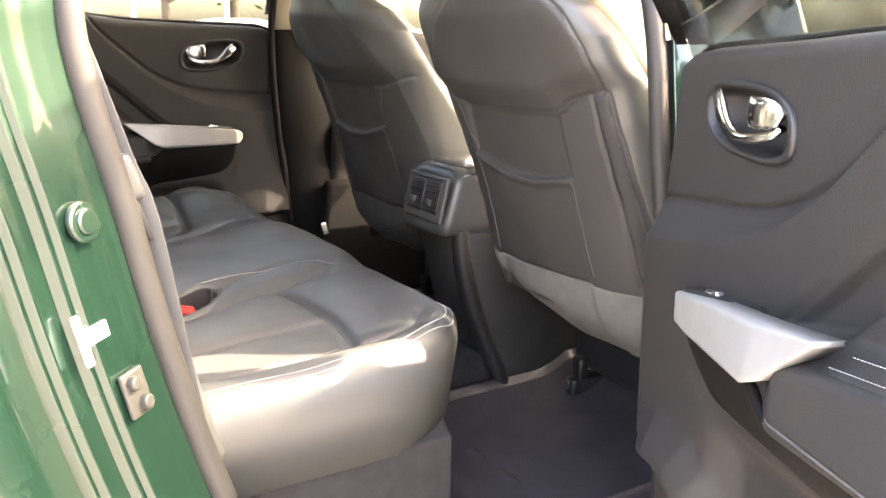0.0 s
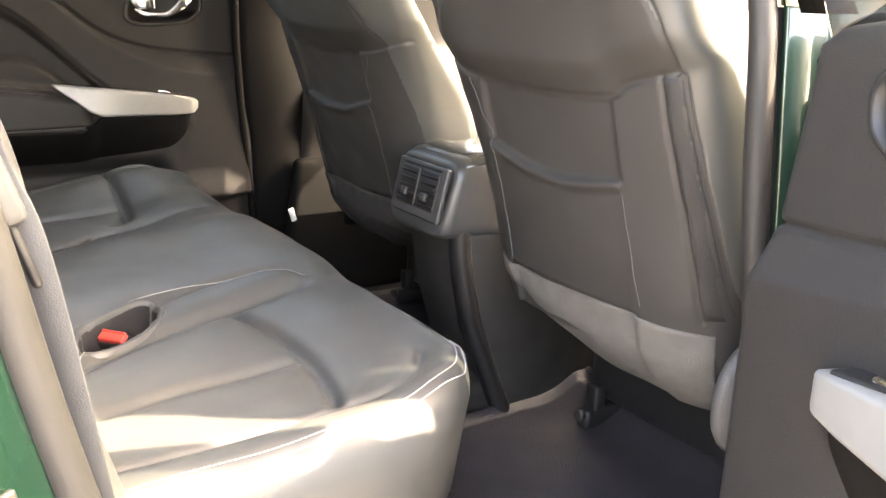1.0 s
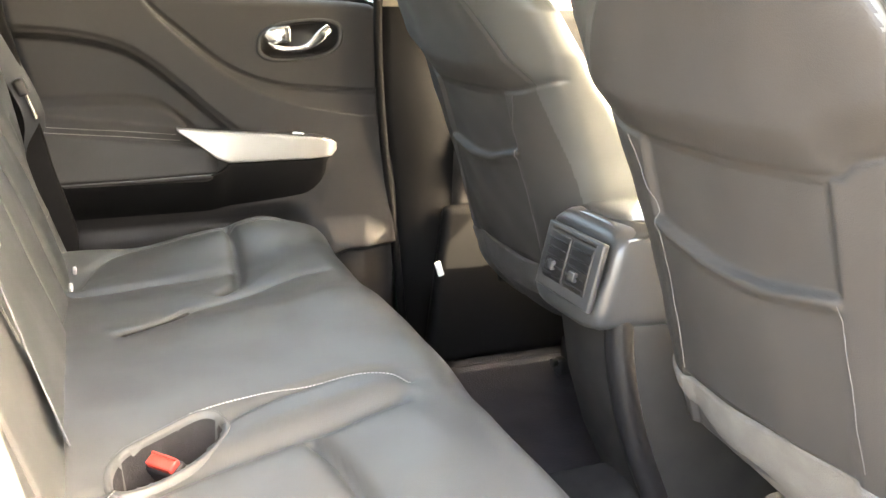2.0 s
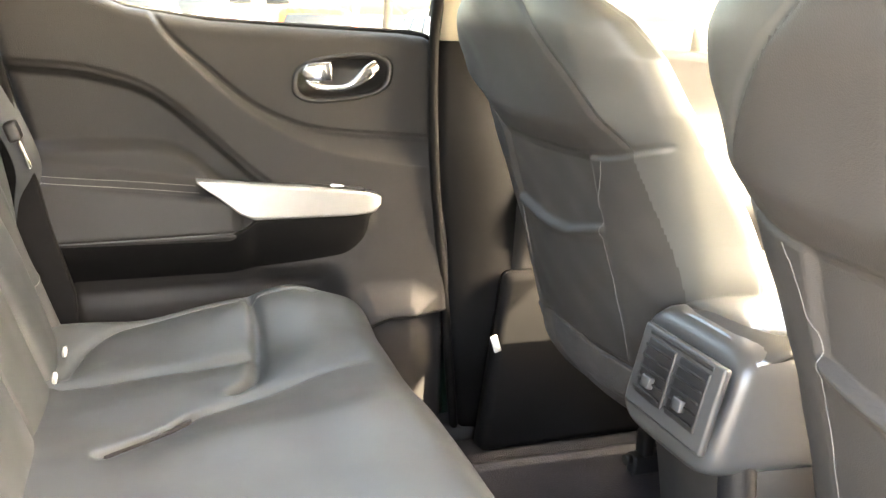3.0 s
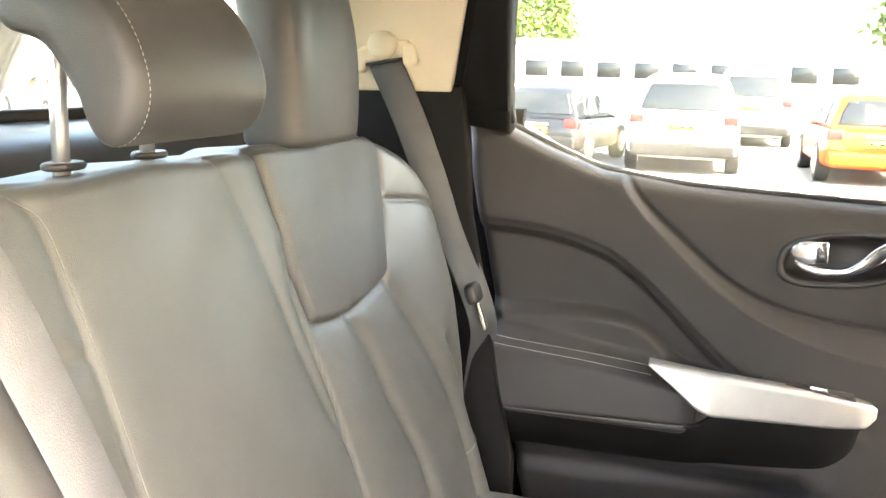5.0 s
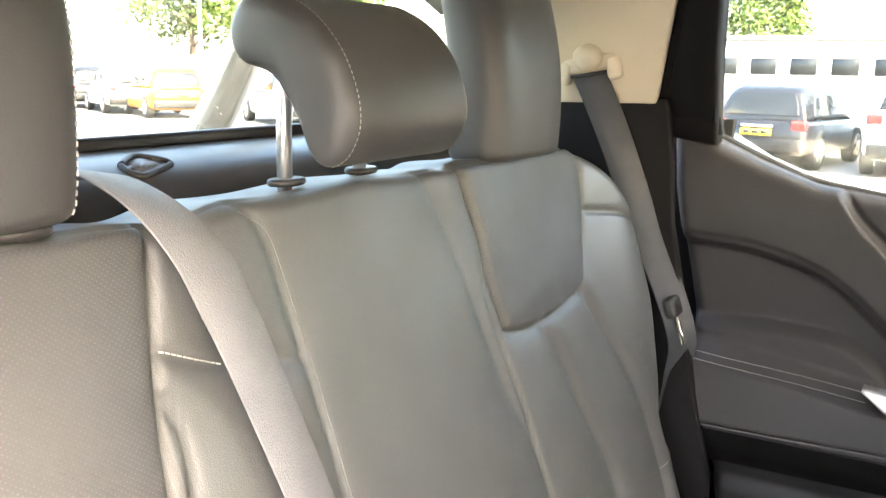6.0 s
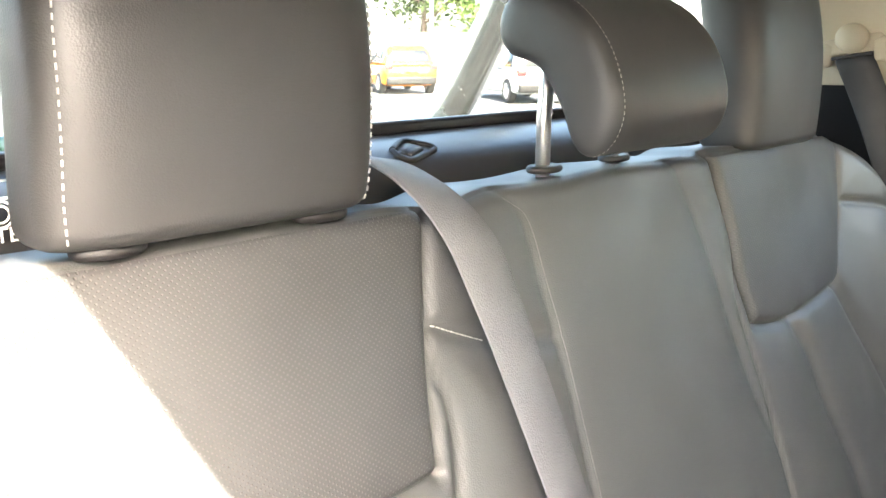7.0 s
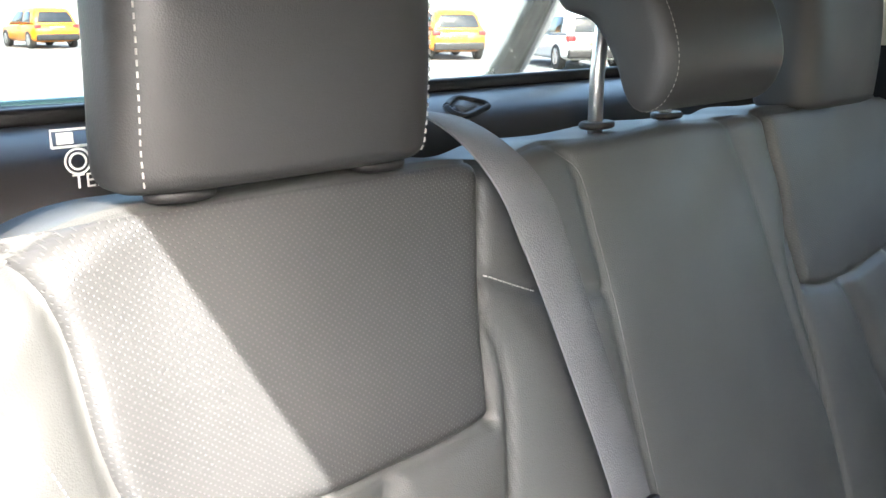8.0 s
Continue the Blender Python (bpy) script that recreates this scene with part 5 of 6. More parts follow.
def front_seat(side, cx, label, slid=0.0):
    o = (1.25, cx, 0.60)
    root = thing("front_seat", o, label, "seat", "front seats")
    n = 300
    zs = np.concatenate([np.linspace(0.90, 1.40, 170), 1.40 + 0.075 * np.sin(np.linspace(0, math.pi / 2, 26))[1:]])
    turns = 2 * np.pi * np.arange(n) / n
    cs, sn = np.cos(turns), np.sin(turns)
    rings = []
    for z in zs:
        half = np.where(sn * side > 0, np.interp(z, SEAT_Z, SEAT_OUT), np.interp(z, SEAT_Z, SEAT_IN))
        deep = np.interp(z, [0.90, 1.12, 1.20, 1.27, 1.34, 1.42, 1.475], [0.090, 0.092, 0.085, 0.072, 0.056, 0.040, 0.014])
        xc = 1.168 - 0.29 * (z - 0.97) + deep - 0.02 * max(0, (z - 1.3) / 0.17) ** 2
        px = deep * np.sign(cs) * np.abs(cs) ** 0.70
        py = np.sign(sn) * np.abs(sn) ** 0.55
        px = px + 0.05 * np.abs(py) ** 3 * np.where(cs < 0, 0.4, 1.0) * (1 - 0.75 * ease(np.array(z), 1.12, 1.32))
        slim = np.where(cs > 0, 1 - 0.14 * cs * ease(np.array(z), 1.15, 1.35), 1.0)
        rings.append(np.stack([xc + px, cx + half * py * slim, np.full(n, z)], -1))
    R = np.array(rings)
    O, Z = (R[..., 1] - cx) * side, R[..., 2]          # O runs outwards, to the door
    rear = np.tile(cs < 0.12, (len(zs), 1))
    seam = [(-0.26, 1.285), (-0.173, 1.262), (-0.03, 1.256), (0.115, 1.262), (0.150, 1.280), (0.213, 1.300), (0.25, 1.302)]
    seam_z = np.interp(O, *np.array(seam).T)
    panel = ease(O, -0.150, -0.138) * ease(0.127 - O, 0.0, 0.012) * ease(seam_z - Z, 0.0, 0.010)
    h = 0.020 * ease(Z - seam_z, -0.003, 0.045) * ease(Z, 1.472, 1.40) * ease(O, -0.265, -0.19) - 0.009 * panel
    lip = np.interp(O, [-0.14, -0.05, 0.03, 0.115], [1.168, 1.146, 1.143, 1.158])
    cover = panel * ease(Z, 0.965, 0.975)
    h += cover * (0.007 * ease(lip - Z, 0.0, 0.005) + 0.007 * np.exp(-((lip - Z - 0.009) / 0.008) ** 2))
    lines = [
        ([(-0.262, 1.285), (-0.173, 1.262), (-0.03, 1.256), (0.115, 1.262), (0.150, 1.280), (0.213, 1.300)], 0.005, 0.0035),
        ([(0.195, 1.293), (0.199, 1.16), (0.206, 0.98)], 0.004, 0.0028),
        ([(0.221, 1.298), (0.226, 1.16), (0.230, 0.98)], 0.004, 0.0028),
        ([(0.213, 1.30), (0.216, 1.34), (0.186, 1.41), (0.115, 1.455)], 0.005, 0.0035),
        ([(-0.222, 1.28), (-0.190, 1.34), (-0.135, 1.40), (-0.07, 1.458)], 0.004, 0.0035),
    ]
    for pts, depth, width in lines:
        h -= depth * np.exp(-(away(O, Z, pts) / width) ** 2)
    h += 0.0022 * np.sin(O * 23 + Z * 13) * np.sin(Z * 19 - O * 8) + 0.0012 * np.sin(O * 61 - Z * 34) * np.sin(Z * 47)
    R[..., 0] -= np.where(rear, h, 0)
    me = loft(R)
    me.materials.append(VINYL)
    me.materials.append(LEATHER)
    edge_in = np.interp(Z, [0.97, 1.15, 1.23, 1.28, 1.34, 1.40, 1.458], [-0.226, -0.230, -0.228, -0.222, -0.190, -0.135, -0.07])
    edge_out = np.interp(Z, [0.98, 1.16, 1.30, 1.34, 1.41, 1.455], [0.232, 0.228, 0.221, 0.216, 0.186, 0.115])
    hide = ~rear | (O < edge_in) | (O > edge_out)
    kinds = np.zeros(len(me.polygons), np.int32)
    kinds[:(len(zs) - 1) * n] = hide[:-1].ravel()
    me.polygons.foreach_set("material_index", kinds)
    back = part("backrest", me, VINYL, root, "black seat back, leather sides round a vinyl map pocket", origin=o)

    def on_back(out, z, lift=0.0):
        """A place on the rear face, out from the seat's middle towards the door."""
        ring = R[int(np.argmin(np.abs(zs - z)))]
        hind = ring[cs < 0.1]
        hind = hind[np.argsort(hind[:, 1])]
        y = cx + side * out
        return (float(np.interp(y, hind[:, 1], hind[:, 0])) - lift, y, z)
    for pts in ([(-0.173, 1.255), (-0.150, 1.20), (-0.1415, 1.16), (-0.142, 0.975)], [(0.121, 1.150), (0.128, 1.06), (0.133, 0.982)]):
        q = spline(pts, 50)
        part("seam_thread", stitches([on_back(a, b, 0.001) for a, b in q], 0.008, 0.0012, 0.0009), DULL_STITCH, back, origin=o)
    # dark stretch band near the outer edge
    rows = np.array([[on_back(a + w, b, 0.0008) for w in np.linspace(-0.0105, 0.0105, 5)] for a, b in spline([(0.208, 1.292), (0.2125, 1.16), (0.218, 0.985)], 40)])
    part("side_band", shell(rows, rows + np.array((0.003, 0, 0))), BAND, back, "dark stretch band beside the pocket", origin=o)
    # felt skirt curling under the backrest
    P = []
    for v in np.linspace(0, 1, 30):
        row = []
        for u in np.linspace(-1, 1, 60):
            top = 0.966 - 0.004 * u + 0.004 * math.sin(u * 3)
            z = top - v * (0.120 + 0.020 * math.cos(u * 2) + 0.03 * u)
            out = u * (0.216 - 0.012 * v)
            x = on_back(out, max(z, 0.93))[0] - 0.004 + 0.16 * max(0.0, v - 0.25) ** 1.7 + 0.0030 * math.sin(u * 9 + v * 5) * v + 0.004 * (v < 0.02)
            row.append((x, cx + side * out, z))
        P.append(row)
    P = np.array(P)
    Q = P.copy()
    Q[..., 0] += 0.012
    # passenger's side takes the darker copy, with its shade in the colour
    part("skirt", shell(P, Q), SKIRT if side < 0 else SKIRT_SHADED, root, "felt skirt below the seat back", origin=o)
    # cushion, base and recliner cover
    part("cushion", box((0.48, 0.52, 0.16), (1.52, cx, 0.93), 0.06, 5), LEATHER, root, origin=o)
    part("seat_frame", box((0.40, 0.42, 0.20), (1.63, cx, 0.76), 0.03, 3), PLASTIC_BLACK, root, "black seat frame", origin=o)
    for m in (-1, 1):
        part("slide_rail", box((0.42, 0.03, 0.04), (1.60, cx + m * 0.17, 0.63), 0.008, 2), PLASTIC_BLACK, root, "black steel slide rail", origin=o)
        part("rail_foot", box((0.025, 0.03, 0.05), (1.42, cx + m * 0.17, 0.67), 0.006, 2), PLASTIC_BLACK, root, origin=o)
        part("rail_bolt", cylinder(0.010, 0.012, (1.385, cx + m * 0.17, 0.640), Matrix.Rotation(radians(90), 4, "Y"), 12), STEEL, root, "bright bolt head", origin=o)
    rings = []
    for k, y in ((0.70, 0.0), (0.95, 0.004), (1.0, 0.012), (0.97, 0.022), (0.80, 0.03), (0.3, 0.034)) if side < 0 else ():
        rings.append([(1.275 + 0.115 * k * math.copysign(abs(math.cos(a)) ** 0.8, math.cos(a)), cx + side * (0.265 + y), 0.905 + 0.085 * k * math.copysign(abs(math.sin(a)) ** 0.8, math.sin(a))) for a in np.linspace(0, 2 * math.pi, 32, endpoint=False)])
    if side < 0:
        part("recliner_cover", loft(rings), PLASTIC_GREY, root, "plastic recliner cover", origin=o)
    else:
        part("side_cover", box((0.34, 0.022, 0.15), (1.46, cx + 0.262, 0.88), 0.008, 3, None, (0.96, 0.90)), TRIM_BLACK, root, "flat black side cover", origin=o)
    # headrest
    pad = box((0.105, 0.27, 0.19), (1.062, cx, 1.626), 0.04, 5, Matrix.Rotation(radians(-12), 4, "Y"))
    part("headrest", pad, VINYL, root, "black padded headrest", origin=o)
    for m in (-1, 1):
        part("headrest_post", tube([(1.085, cx + m * 0.06, 1.45), (1.065, cx + m * 0.06, 1.60)], 0.006, 12), CHROME, root, "chrome headrest post", origin=o)
    root.location.x += slid
    return root


front_seat(-1, -0.385, "black driver's seat seen from behind, leather with a map pocket")
front_seat(1, 0.345, "black passenger's seat seen from behind, leather with a map pocket", 0.045)

# ---- console between the front seats ----
GLOSS_LID = material("smooth_lid_hide", (0.05, 0.05, 0.05), 0.16, vary=0.1, scale=9, coat=0.6)
co = (1.3, 0.0, 0.60)
console = thing("centre_console", co, "dark plastic centre console with rear air vents", "console")
rings = []
for x, zt, zb, hw in ((1.160, 1.060, 0.99, 0.072), (1.157, 1.086, 0.975, 0.084), (1.163, 1.098, 0.965, 0.090), (1.180, 1.105, 0.96, 0.094), (1.30, 1.110, 0.955, 0.096), (1.62, 1.110, 0.94, 0.096), (1.63, 1.098, 0.94, 0.088)):
    ring = []
    for j in range(40):
        a = 2 * math.pi * j / 40
        c, sn = math.cos(a), math.sin(a)
        up = math.copysign(abs(sn) ** 0.4, sn)
        ring.append((x + 0.016 * up, hw * math.copysign(abs(c) ** 0.35, c), (zt + zb) / 2 + (zt - zb) / 2 * up))
    rings.append(ring)
part("vent_housing", loft(rings), PLASTIC_SATIN, console, "satin dark grey lid and vent housing", origin=co)
rings = []
for z, x, hw in ((1.00, 1.175, 0.080), (0.95, 1.180, 0.082), (0.85, 1.20, 0.084), (0.75, 1.235, 0.088), (0.66, 1.28, 0.092), (0.60, 1.30, 0.095)):
    rings.append([(x + 0.012, -hw, z), (x, -hw + 0.018, z), (x, hw - 0.018, z), (x + 0.012, hw, z), (1.65, hw, z), (1.65, -hw, z)])
part("body", loft(rings), RUBBER, console, "black rear panel of the console", origin=co)
part("edge_moulding", tube(spline([(1.194, -0.070, 0.985), (1.204, -0.071, 0.90), (1.229, -0.074, 0.80), (1.269, -0.078, 0.70), (1.306, -0.082, 0.61)], 24), 0.020, 18), PLASTIC_BLACK, console, "rounded satin edge of the console", origin=co)
vm = Matrix.Translation((1.150, -0.008, 1.040)) @ Matrix.Rotation(radians(13), 4, "Y")
part("vent_bezel", box((0.010, 0.150, 0.096), tuple(vm.translation), 0.004, 3, vm.to_3x3().to_4x4()), PLASTIC_SATIN, console, "satin grey vent surround", origin=co)
lid = np.array([[(x, 0.088 * u, 1.113 - 0.012 * abs(u) ** 4 - 0.010 * (k < 0.02)) for u in np.linspace(-1, 1, 14)] for k, x in zip(np.linspace(0, 1, 12), np.linspace(1.190, 1.62, 12))])
part("lid", shell(lid, lid - np.array((0, 0, 0.008))), GLOSS_LID, console, "glossy padded lid", origin=co)
part("top_slot", box((0.004, 0.118, 0.005), tuple(vm @ Vector((-0.0045, 0, 0.041))), 0.001, 1, vm.to_3x3().to_4x4()), PLASTIC_BLACK, console, "dark slot above the vents", origin=co)
for m in (-1, 1):
    c = vm @ Vector((-0.004, m * 0.031, 0.002))
    mouth = part("vent_mouth", box((0.006, 0.054, 0.066), tuple(c), 0.002, 2, vm.to_3x3().to_4x4()), PLASTIC_BLACK, console, "black vent mouth", origin=co)
    for k in range(5):
        p = vm @ Vector((-0.008, m * 0.031, -0.024 + 0.0125 * k))
        part("vane", box((0.008, 0.048, 0.0028), tuple(p), 0.001, 1, (vm @ Matrix.Rotation(radians(25), 4, "Y")).to_3x3().to_4x4()), PLASTIC_BLACK, mouth, origin=co)
    p = vm @ Vector((-0.012, m * 0.031, -0.010))
    part("slider", box((0.008, 0.016, 0.014), tuple(p), 0.002, 2, vm.to_3x3().to_4x4()), PLASTIC_SATIN, mouth, "satin vent slider", origin=co)


# ---- outside ----
ASPHALT = material("pale_asphalt", (0.18, 0.173, 0.16), 0.85, vary=0.25, scale=0.8, grain=0.6, grain_scale=60)
ground = tagged(part("ground", prism([(-300, -300), (300, -300), (300, 300), (-300, 300)], "z", -0.5, 0.0), ASPHALT), "pale worn tarmac of a car park", "ground", kind="structure")
DARK_GLASS = material("dark_car_glass", (0.018, 0.021, 0.024), 0.1, vary=0.1, spec=0.4)
LAMP_RED = material("red_lamp", (0.35, 0.02, 0.02), 0.25, vary=0.1, coat=0.5)
PLATE_YELLOW = material("yellow_plate", (0.7, 0.5, 0.05), 0.5, vary=0.04)
BAR_DARK = material("dark_bars", (0.03, 0.03, 0.03), 0.6)


def paint(name, color):
    return material(name, color, 0.3, metal=0.1, vary=0.05, scale=2, coat=0.35, rough_vary=0.04)


WHITE = paint("white_car_paint", (0.75, 0.75, 0.73))
ORANGE = paint("orange_car_paint", (0.55, 0.075, 0.004))
YELLOW = paint("yellow_car_paint", (0.60, 0.20, 0.008))
NAVY = paint("dark_blue_car_paint", (0.03, 0.04, 0.07))
BLACK = paint("black_car_paint", (0.014, 0.014, 0.016))
SILVERCAR = paint("silver_car_paint", (0.45, 0.46, 0.47))
RUBY = paint("red_car_paint", (0.35, 0.03, 0.03))


def parked_car(x, y, turn, mat, label, length=4.1, width=1.76, height=1.52, group="parked cars"):
    """A hatchback whose tail points along its own -y; it stands on the ground at x, y."""
    root = thing("parked_car", (x, y, 0), label, "car", group)
    root.matrix_basis = Matrix.Translation((x, y, 0)) @ Matrix.Rotation(radians(turn), 4, "Z")
    h, w, L = height, width / 2, length

    def slab(stations, mat, name, text="", smooth_power=0.35):
        rings = []
        for yy, lo, hi, hw_lo, hw_hi in stations:
            ring = []
            for k in range(28):
                a = 2 * math.pi * k / 28
                c, sn = math.cos(a), math.sin(a)
                zz = (lo + hi) / 2 + (hi - lo) / 2 * math.copysign(abs(sn) ** smooth_power, sn)
                f = (zz - lo) / max(hi - lo, 1e-6)
                ring.append(((hw_lo + (hw_hi - hw_lo) * f) * math.copysign(abs(c) ** smooth_power, c), yy, zz))
            rings.append(ring)
        return part(name, loft(rings), mat, root, text)
    belt = 0.60 * h
    slab([(0.0, 0.38, belt - 0.10, w * 0.86, w * 0.86), (0.10, 0.28, belt - 0.02, w * 0.97, w * 0.95), (0.6, 0.22, belt + 0.02, w, w * 0.97), (L * 0.55, 0.22, belt, w, w * 0.97), (L * 0.72, 0.22, belt - 0.02, w, w * 0.95), (L * 0.93, 0.25, belt * 0.86, w * 0.95, w * 0.88), (L, 0.32, belt * 0.72, w * 0.82, w * 0.78)], mat, "body", "painted car body")
    slab([(0.12, belt - 0.08, belt + 0.02, w * 0.90, w * 0.88), (0.30, belt - 0.05, h * 0.90, w * 0.93, w * 0.70), (0.45, belt - 0.05, h * 0.965, w * 0.94, w * 0.72), (L * 0.30, belt - 0.05, h * 0.995, w * 0.94, w * 0.71), (L * 0.52, belt - 0.05, h * 0.975, w * 0.94, w * 0.70), (L * 0.60, belt - 0.05, h * 0.92, w * 0.93, w * 0.66), (L * 0.76, belt - 0.08, belt + 0.02, w * 0.90, w * 0.80)], mat, "cabin", "painted roof and pillars")

    def pane(name, corners, push):
        """A rounded glass panel through four corners, standing a little proud of the body."""
        p, q, r, t = (np.array(c) for c in corners)
        outline = [(0.06, 0.0), (0.94, 0.0), (1.0, 0.10), (1.0, 0.84), (0.90, 1.0), (0.10, 1.0), (0.0, 0.84), (0.0, 0.10)]
        edge = spline([np.array((u, v)) for u, v in outline], 32, closed=True)
        pts = np.array([(p * (1 - u) + q * u) * (1 - v) + (t * (1 - u) + r * u) * v for u, v in edge])
        push = np.array(push)
        c = pts.mean(0)
        part(name, loft([c + (pts - c) * k + push * d for k, d in ((1.0, -0.03), (1.0, 0.008), (0.96, 0.016))]), DARK_GLASS, root, "dark reflecting glass")
    lo, hi = belt + 0.05, h * 0.885
    slope = lambda z, y0, y1, z1: y0 + (y1 - y0) * (z - belt - 0.02) / (z1 - belt - 0.02)
    yl, yh = slope(lo, 0.12, 0.30, h * 0.90), slope(hi, 0.12, 0.30, h * 0.90)
    pane("rear_window", [(-w * 0.76, yl, lo), (w * 0.76, yl, lo), (w * 0.60, yh, hi), (-w * 0.60, yh, hi)], (0, -0.9, 0.4))
    yl, yh = slope(lo, L * 0.76, L * 0.60, h * 0.92), slope(hi, L * 0.76, L * 0.60, h * 0.92)
    pane("windscreen", [(w * 0.76, yl, lo), (-w * 0.76, yl, lo), (-w * 0.58, yh, hi), (w * 0.58, yh, hi)], (0, 0.7, 0.7))
    part("tailgate_handle", box((0.55, 0.05, 0.05), (0, -0.010, belt - 0.12), 0.02, 3), ALLOY, root, "bright tailgate handle")
    for sx in (-1, 1):
        wide = lambda z: sx * w * (0.94 + (0.71 - 0.94) * (z - belt + 0.05) / (h * 0.98 - belt + 0.05))
        for y0, y1, y2, y3 in ((0.58, L * 0.335, L * 0.335, 0.72), (L * 0.36, L * 0.64, L * 0.53, L * 0.36)):
            corners = [(wide(lo), y0, lo), (wide(lo), y1, lo), (wide(hi), y2, hi), (wide(hi), y3, hi)]
            pane("side_window", corners, (sx, 0, 0.2))
        part("tail_lamp", box((0.24, 0.16, 0.16), (sx * w * 0.80, 0.07, belt - 0.10), 0.03, 3), LAMP_RED, root, "red tail lamp")
        for wy in (0.72, L - 0.82):
            t = part("tyre", cylinder(0.325, 0.21, (sx * (w - 0.10), wy, 0.325), Matrix.Rotation(radians(90), 4, "Y"), 28, 0.03), TYRE, root, "black tyre")
            part("rim", cylinder(0.215, 0.225, (sx * (w - 0.10), wy, 0.325), Matrix.Rotation(radians(90), 4, "Y"), 18, 0.02), ALLOY, t, "silver alloy rim")
    part("bumper", box((width * 0.90, 0.22, 0.24), (0, 0.08, 0.42), 0.06, 3), PLASTIC_BLACK if mat is not ORANGE else mat, root, "rear bumper")
    pl = part("number_plate", box((0.52, 0.02, 0.11), (0, -0.035, belt - 0.22), 0.004, 1), PLATE_YELLOW, root, "yellow number plate")
    for k in range(3):
        part("bar", box((0.11, 0.006, 0.05), (-0.15 + 0.15 * k, -0.047, belt - 0.22), 0), BAR_DARK, pl)
    return root


parked_car(3.52, 14.5, 0, ORANGE, "bright orange hatchback parked tail outwards", 4.0, 1.76, 1.50)
parked_car(0.50, 14.8, 0, WHITE, "white sport utility car parked tail outwards", 4.5, 1.90, 1.70)
parked_car(-2.05, 15.0, -10, BLACK, "black small hatchback parked tail outwards", 3.7, 1.70, 1.43)
parked_car(-5.0, 16.2, 0, SILVERCAR, "silver hatchback in the parked row", 4.1, 1.75, 1.50)
parked_car(-7.8, 16.8, 0, WHITE, "white hatchback in the parked row", 4.1, 1.75, 1.50)
parked_car(6.4, 14.9, 0, WHITE, "white hatchback beside the orange car", 4.1, 1.75, 1.50)
parked_car(9.2, 15.0, 0, RUBY, "red hatchback in the parked row", 4.1, 1.75, 1.50)
parked_car(2.0, 22.5, 0, WHITE, "white van-like car in the second row", 4.8, 1.95, 1.95)
parked_car(-3.5, 23.5, 0, SILVERCAR, "silver car in the second row", 4.3, 1.8, 1.5)
parked_car(-13.5, 18.2, 60, SILVERCAR, "silver estate behind the truck", 4.4, 1.8, 1.5)
parked_car(-19.0, 18.6, 62, YELLOW, "yellow hatchback far behind the truck", 4.0, 1.76, 1.52)
parked_car(-21.8, 19.4, 62, WHITE, "white hatchback far behind the truck", 4.0, 1.76, 1.50)
parked_car(-25.5, 21.0, 62, BLACK, "black hatchback far behind the truck", 4.0, 1.76, 1.50)
parked_car(-34.2, 12.3, 90, YELLOW, "yellow hatchback by the far wall", 4.0, 1.76, 1.52)
parked_car(-33.6, 8.9, 90, BLACK, "black car by the far wall", 4.4, 1.80, 1.45)
parked_car(-39.0, 10.6, 90, SILVERCAR, "silver car by the far wall", 4.4, 1.80, 1.50)
parked_car(-35.0, 5.2, 90, NAVY, "dark blue car by the far wall", 4.4, 1.80, 1.50)

# far wall, long white building, lamp posts, trees
GREYWALL = material("grey_far_wall", (0.20, 0.20, 0.20), 0.85, vary=0.15, scale=0.6)
WHITEWALL = material("white_building_wall", (0.75, 0.74, 0.71), 0.8, vary=0.06, scale=0.5)
tagged(part("boundary_wall", prism([(-10, 58), (-52, 34), (-52, -30), (-52.4, -30), (-52.4, 34.3), (-10.2, 58.4)], "z", 0, 2.15), GREYWALL), "grey boundary wall of the car park", "wall", kind="structure")
bld = thing("long_building", (-6, 62, 0), "long low white building with a band of windows", "building")
part("wall", box((34, 10, 3.6), (0, 0, 1.8), 0.05, 1), WHITEWALL, bld)
part("roof", box((34.6, 10.6, 0.3), (0, 0, 3.75), 0.05, 1), GREYWALL, bld)
for k in range(14):
    part("window", box((1.5, 0.1, 1.0), (-15 + 2.3 * k, -5.02, 2.1), 0.02, 1), DARK_GLASS, bld, "dark window")


def lamp_post(x, y, h, mat, label):
    root = thing("lamp_post", (x, y, 0), label, "lamp post", "lamp posts")
    part("pole", tube([(0, 0, 0), (0, 0, h * 0.5), (0, 0, h)], [0.09, 0.075, 0.06], 12), mat, root)
    part("lantern", box((0.25, 0.7, 0.12), (0, -0.3, h + 0.03), 0.04, 2), mat, root)
    part("base", box((0.3, 0.3, 0.25), (0, 0, 0.12), 0.03, 2), mat, root)
    return root


lamp_post(6.3, 24.0, 8.0, WHITE, "tall white lamp post in the car park")
lamp_post(9.6, 26.0, 8.0, WHITE, "tall white lamp post in the car park")
lamp_post(-27.0, 27.6, 8.0, WHITE, "tall white lamp post in the car park")
lamp_post(-40.0, 15.2, 7.0, WHITE, "tall white lamp post in the car park")

BARK = material("tree_bark", (0.12, 0.09, 0.07), 0.9, vary=0.3, scale=6, grain=0.8, grain_scale=40)


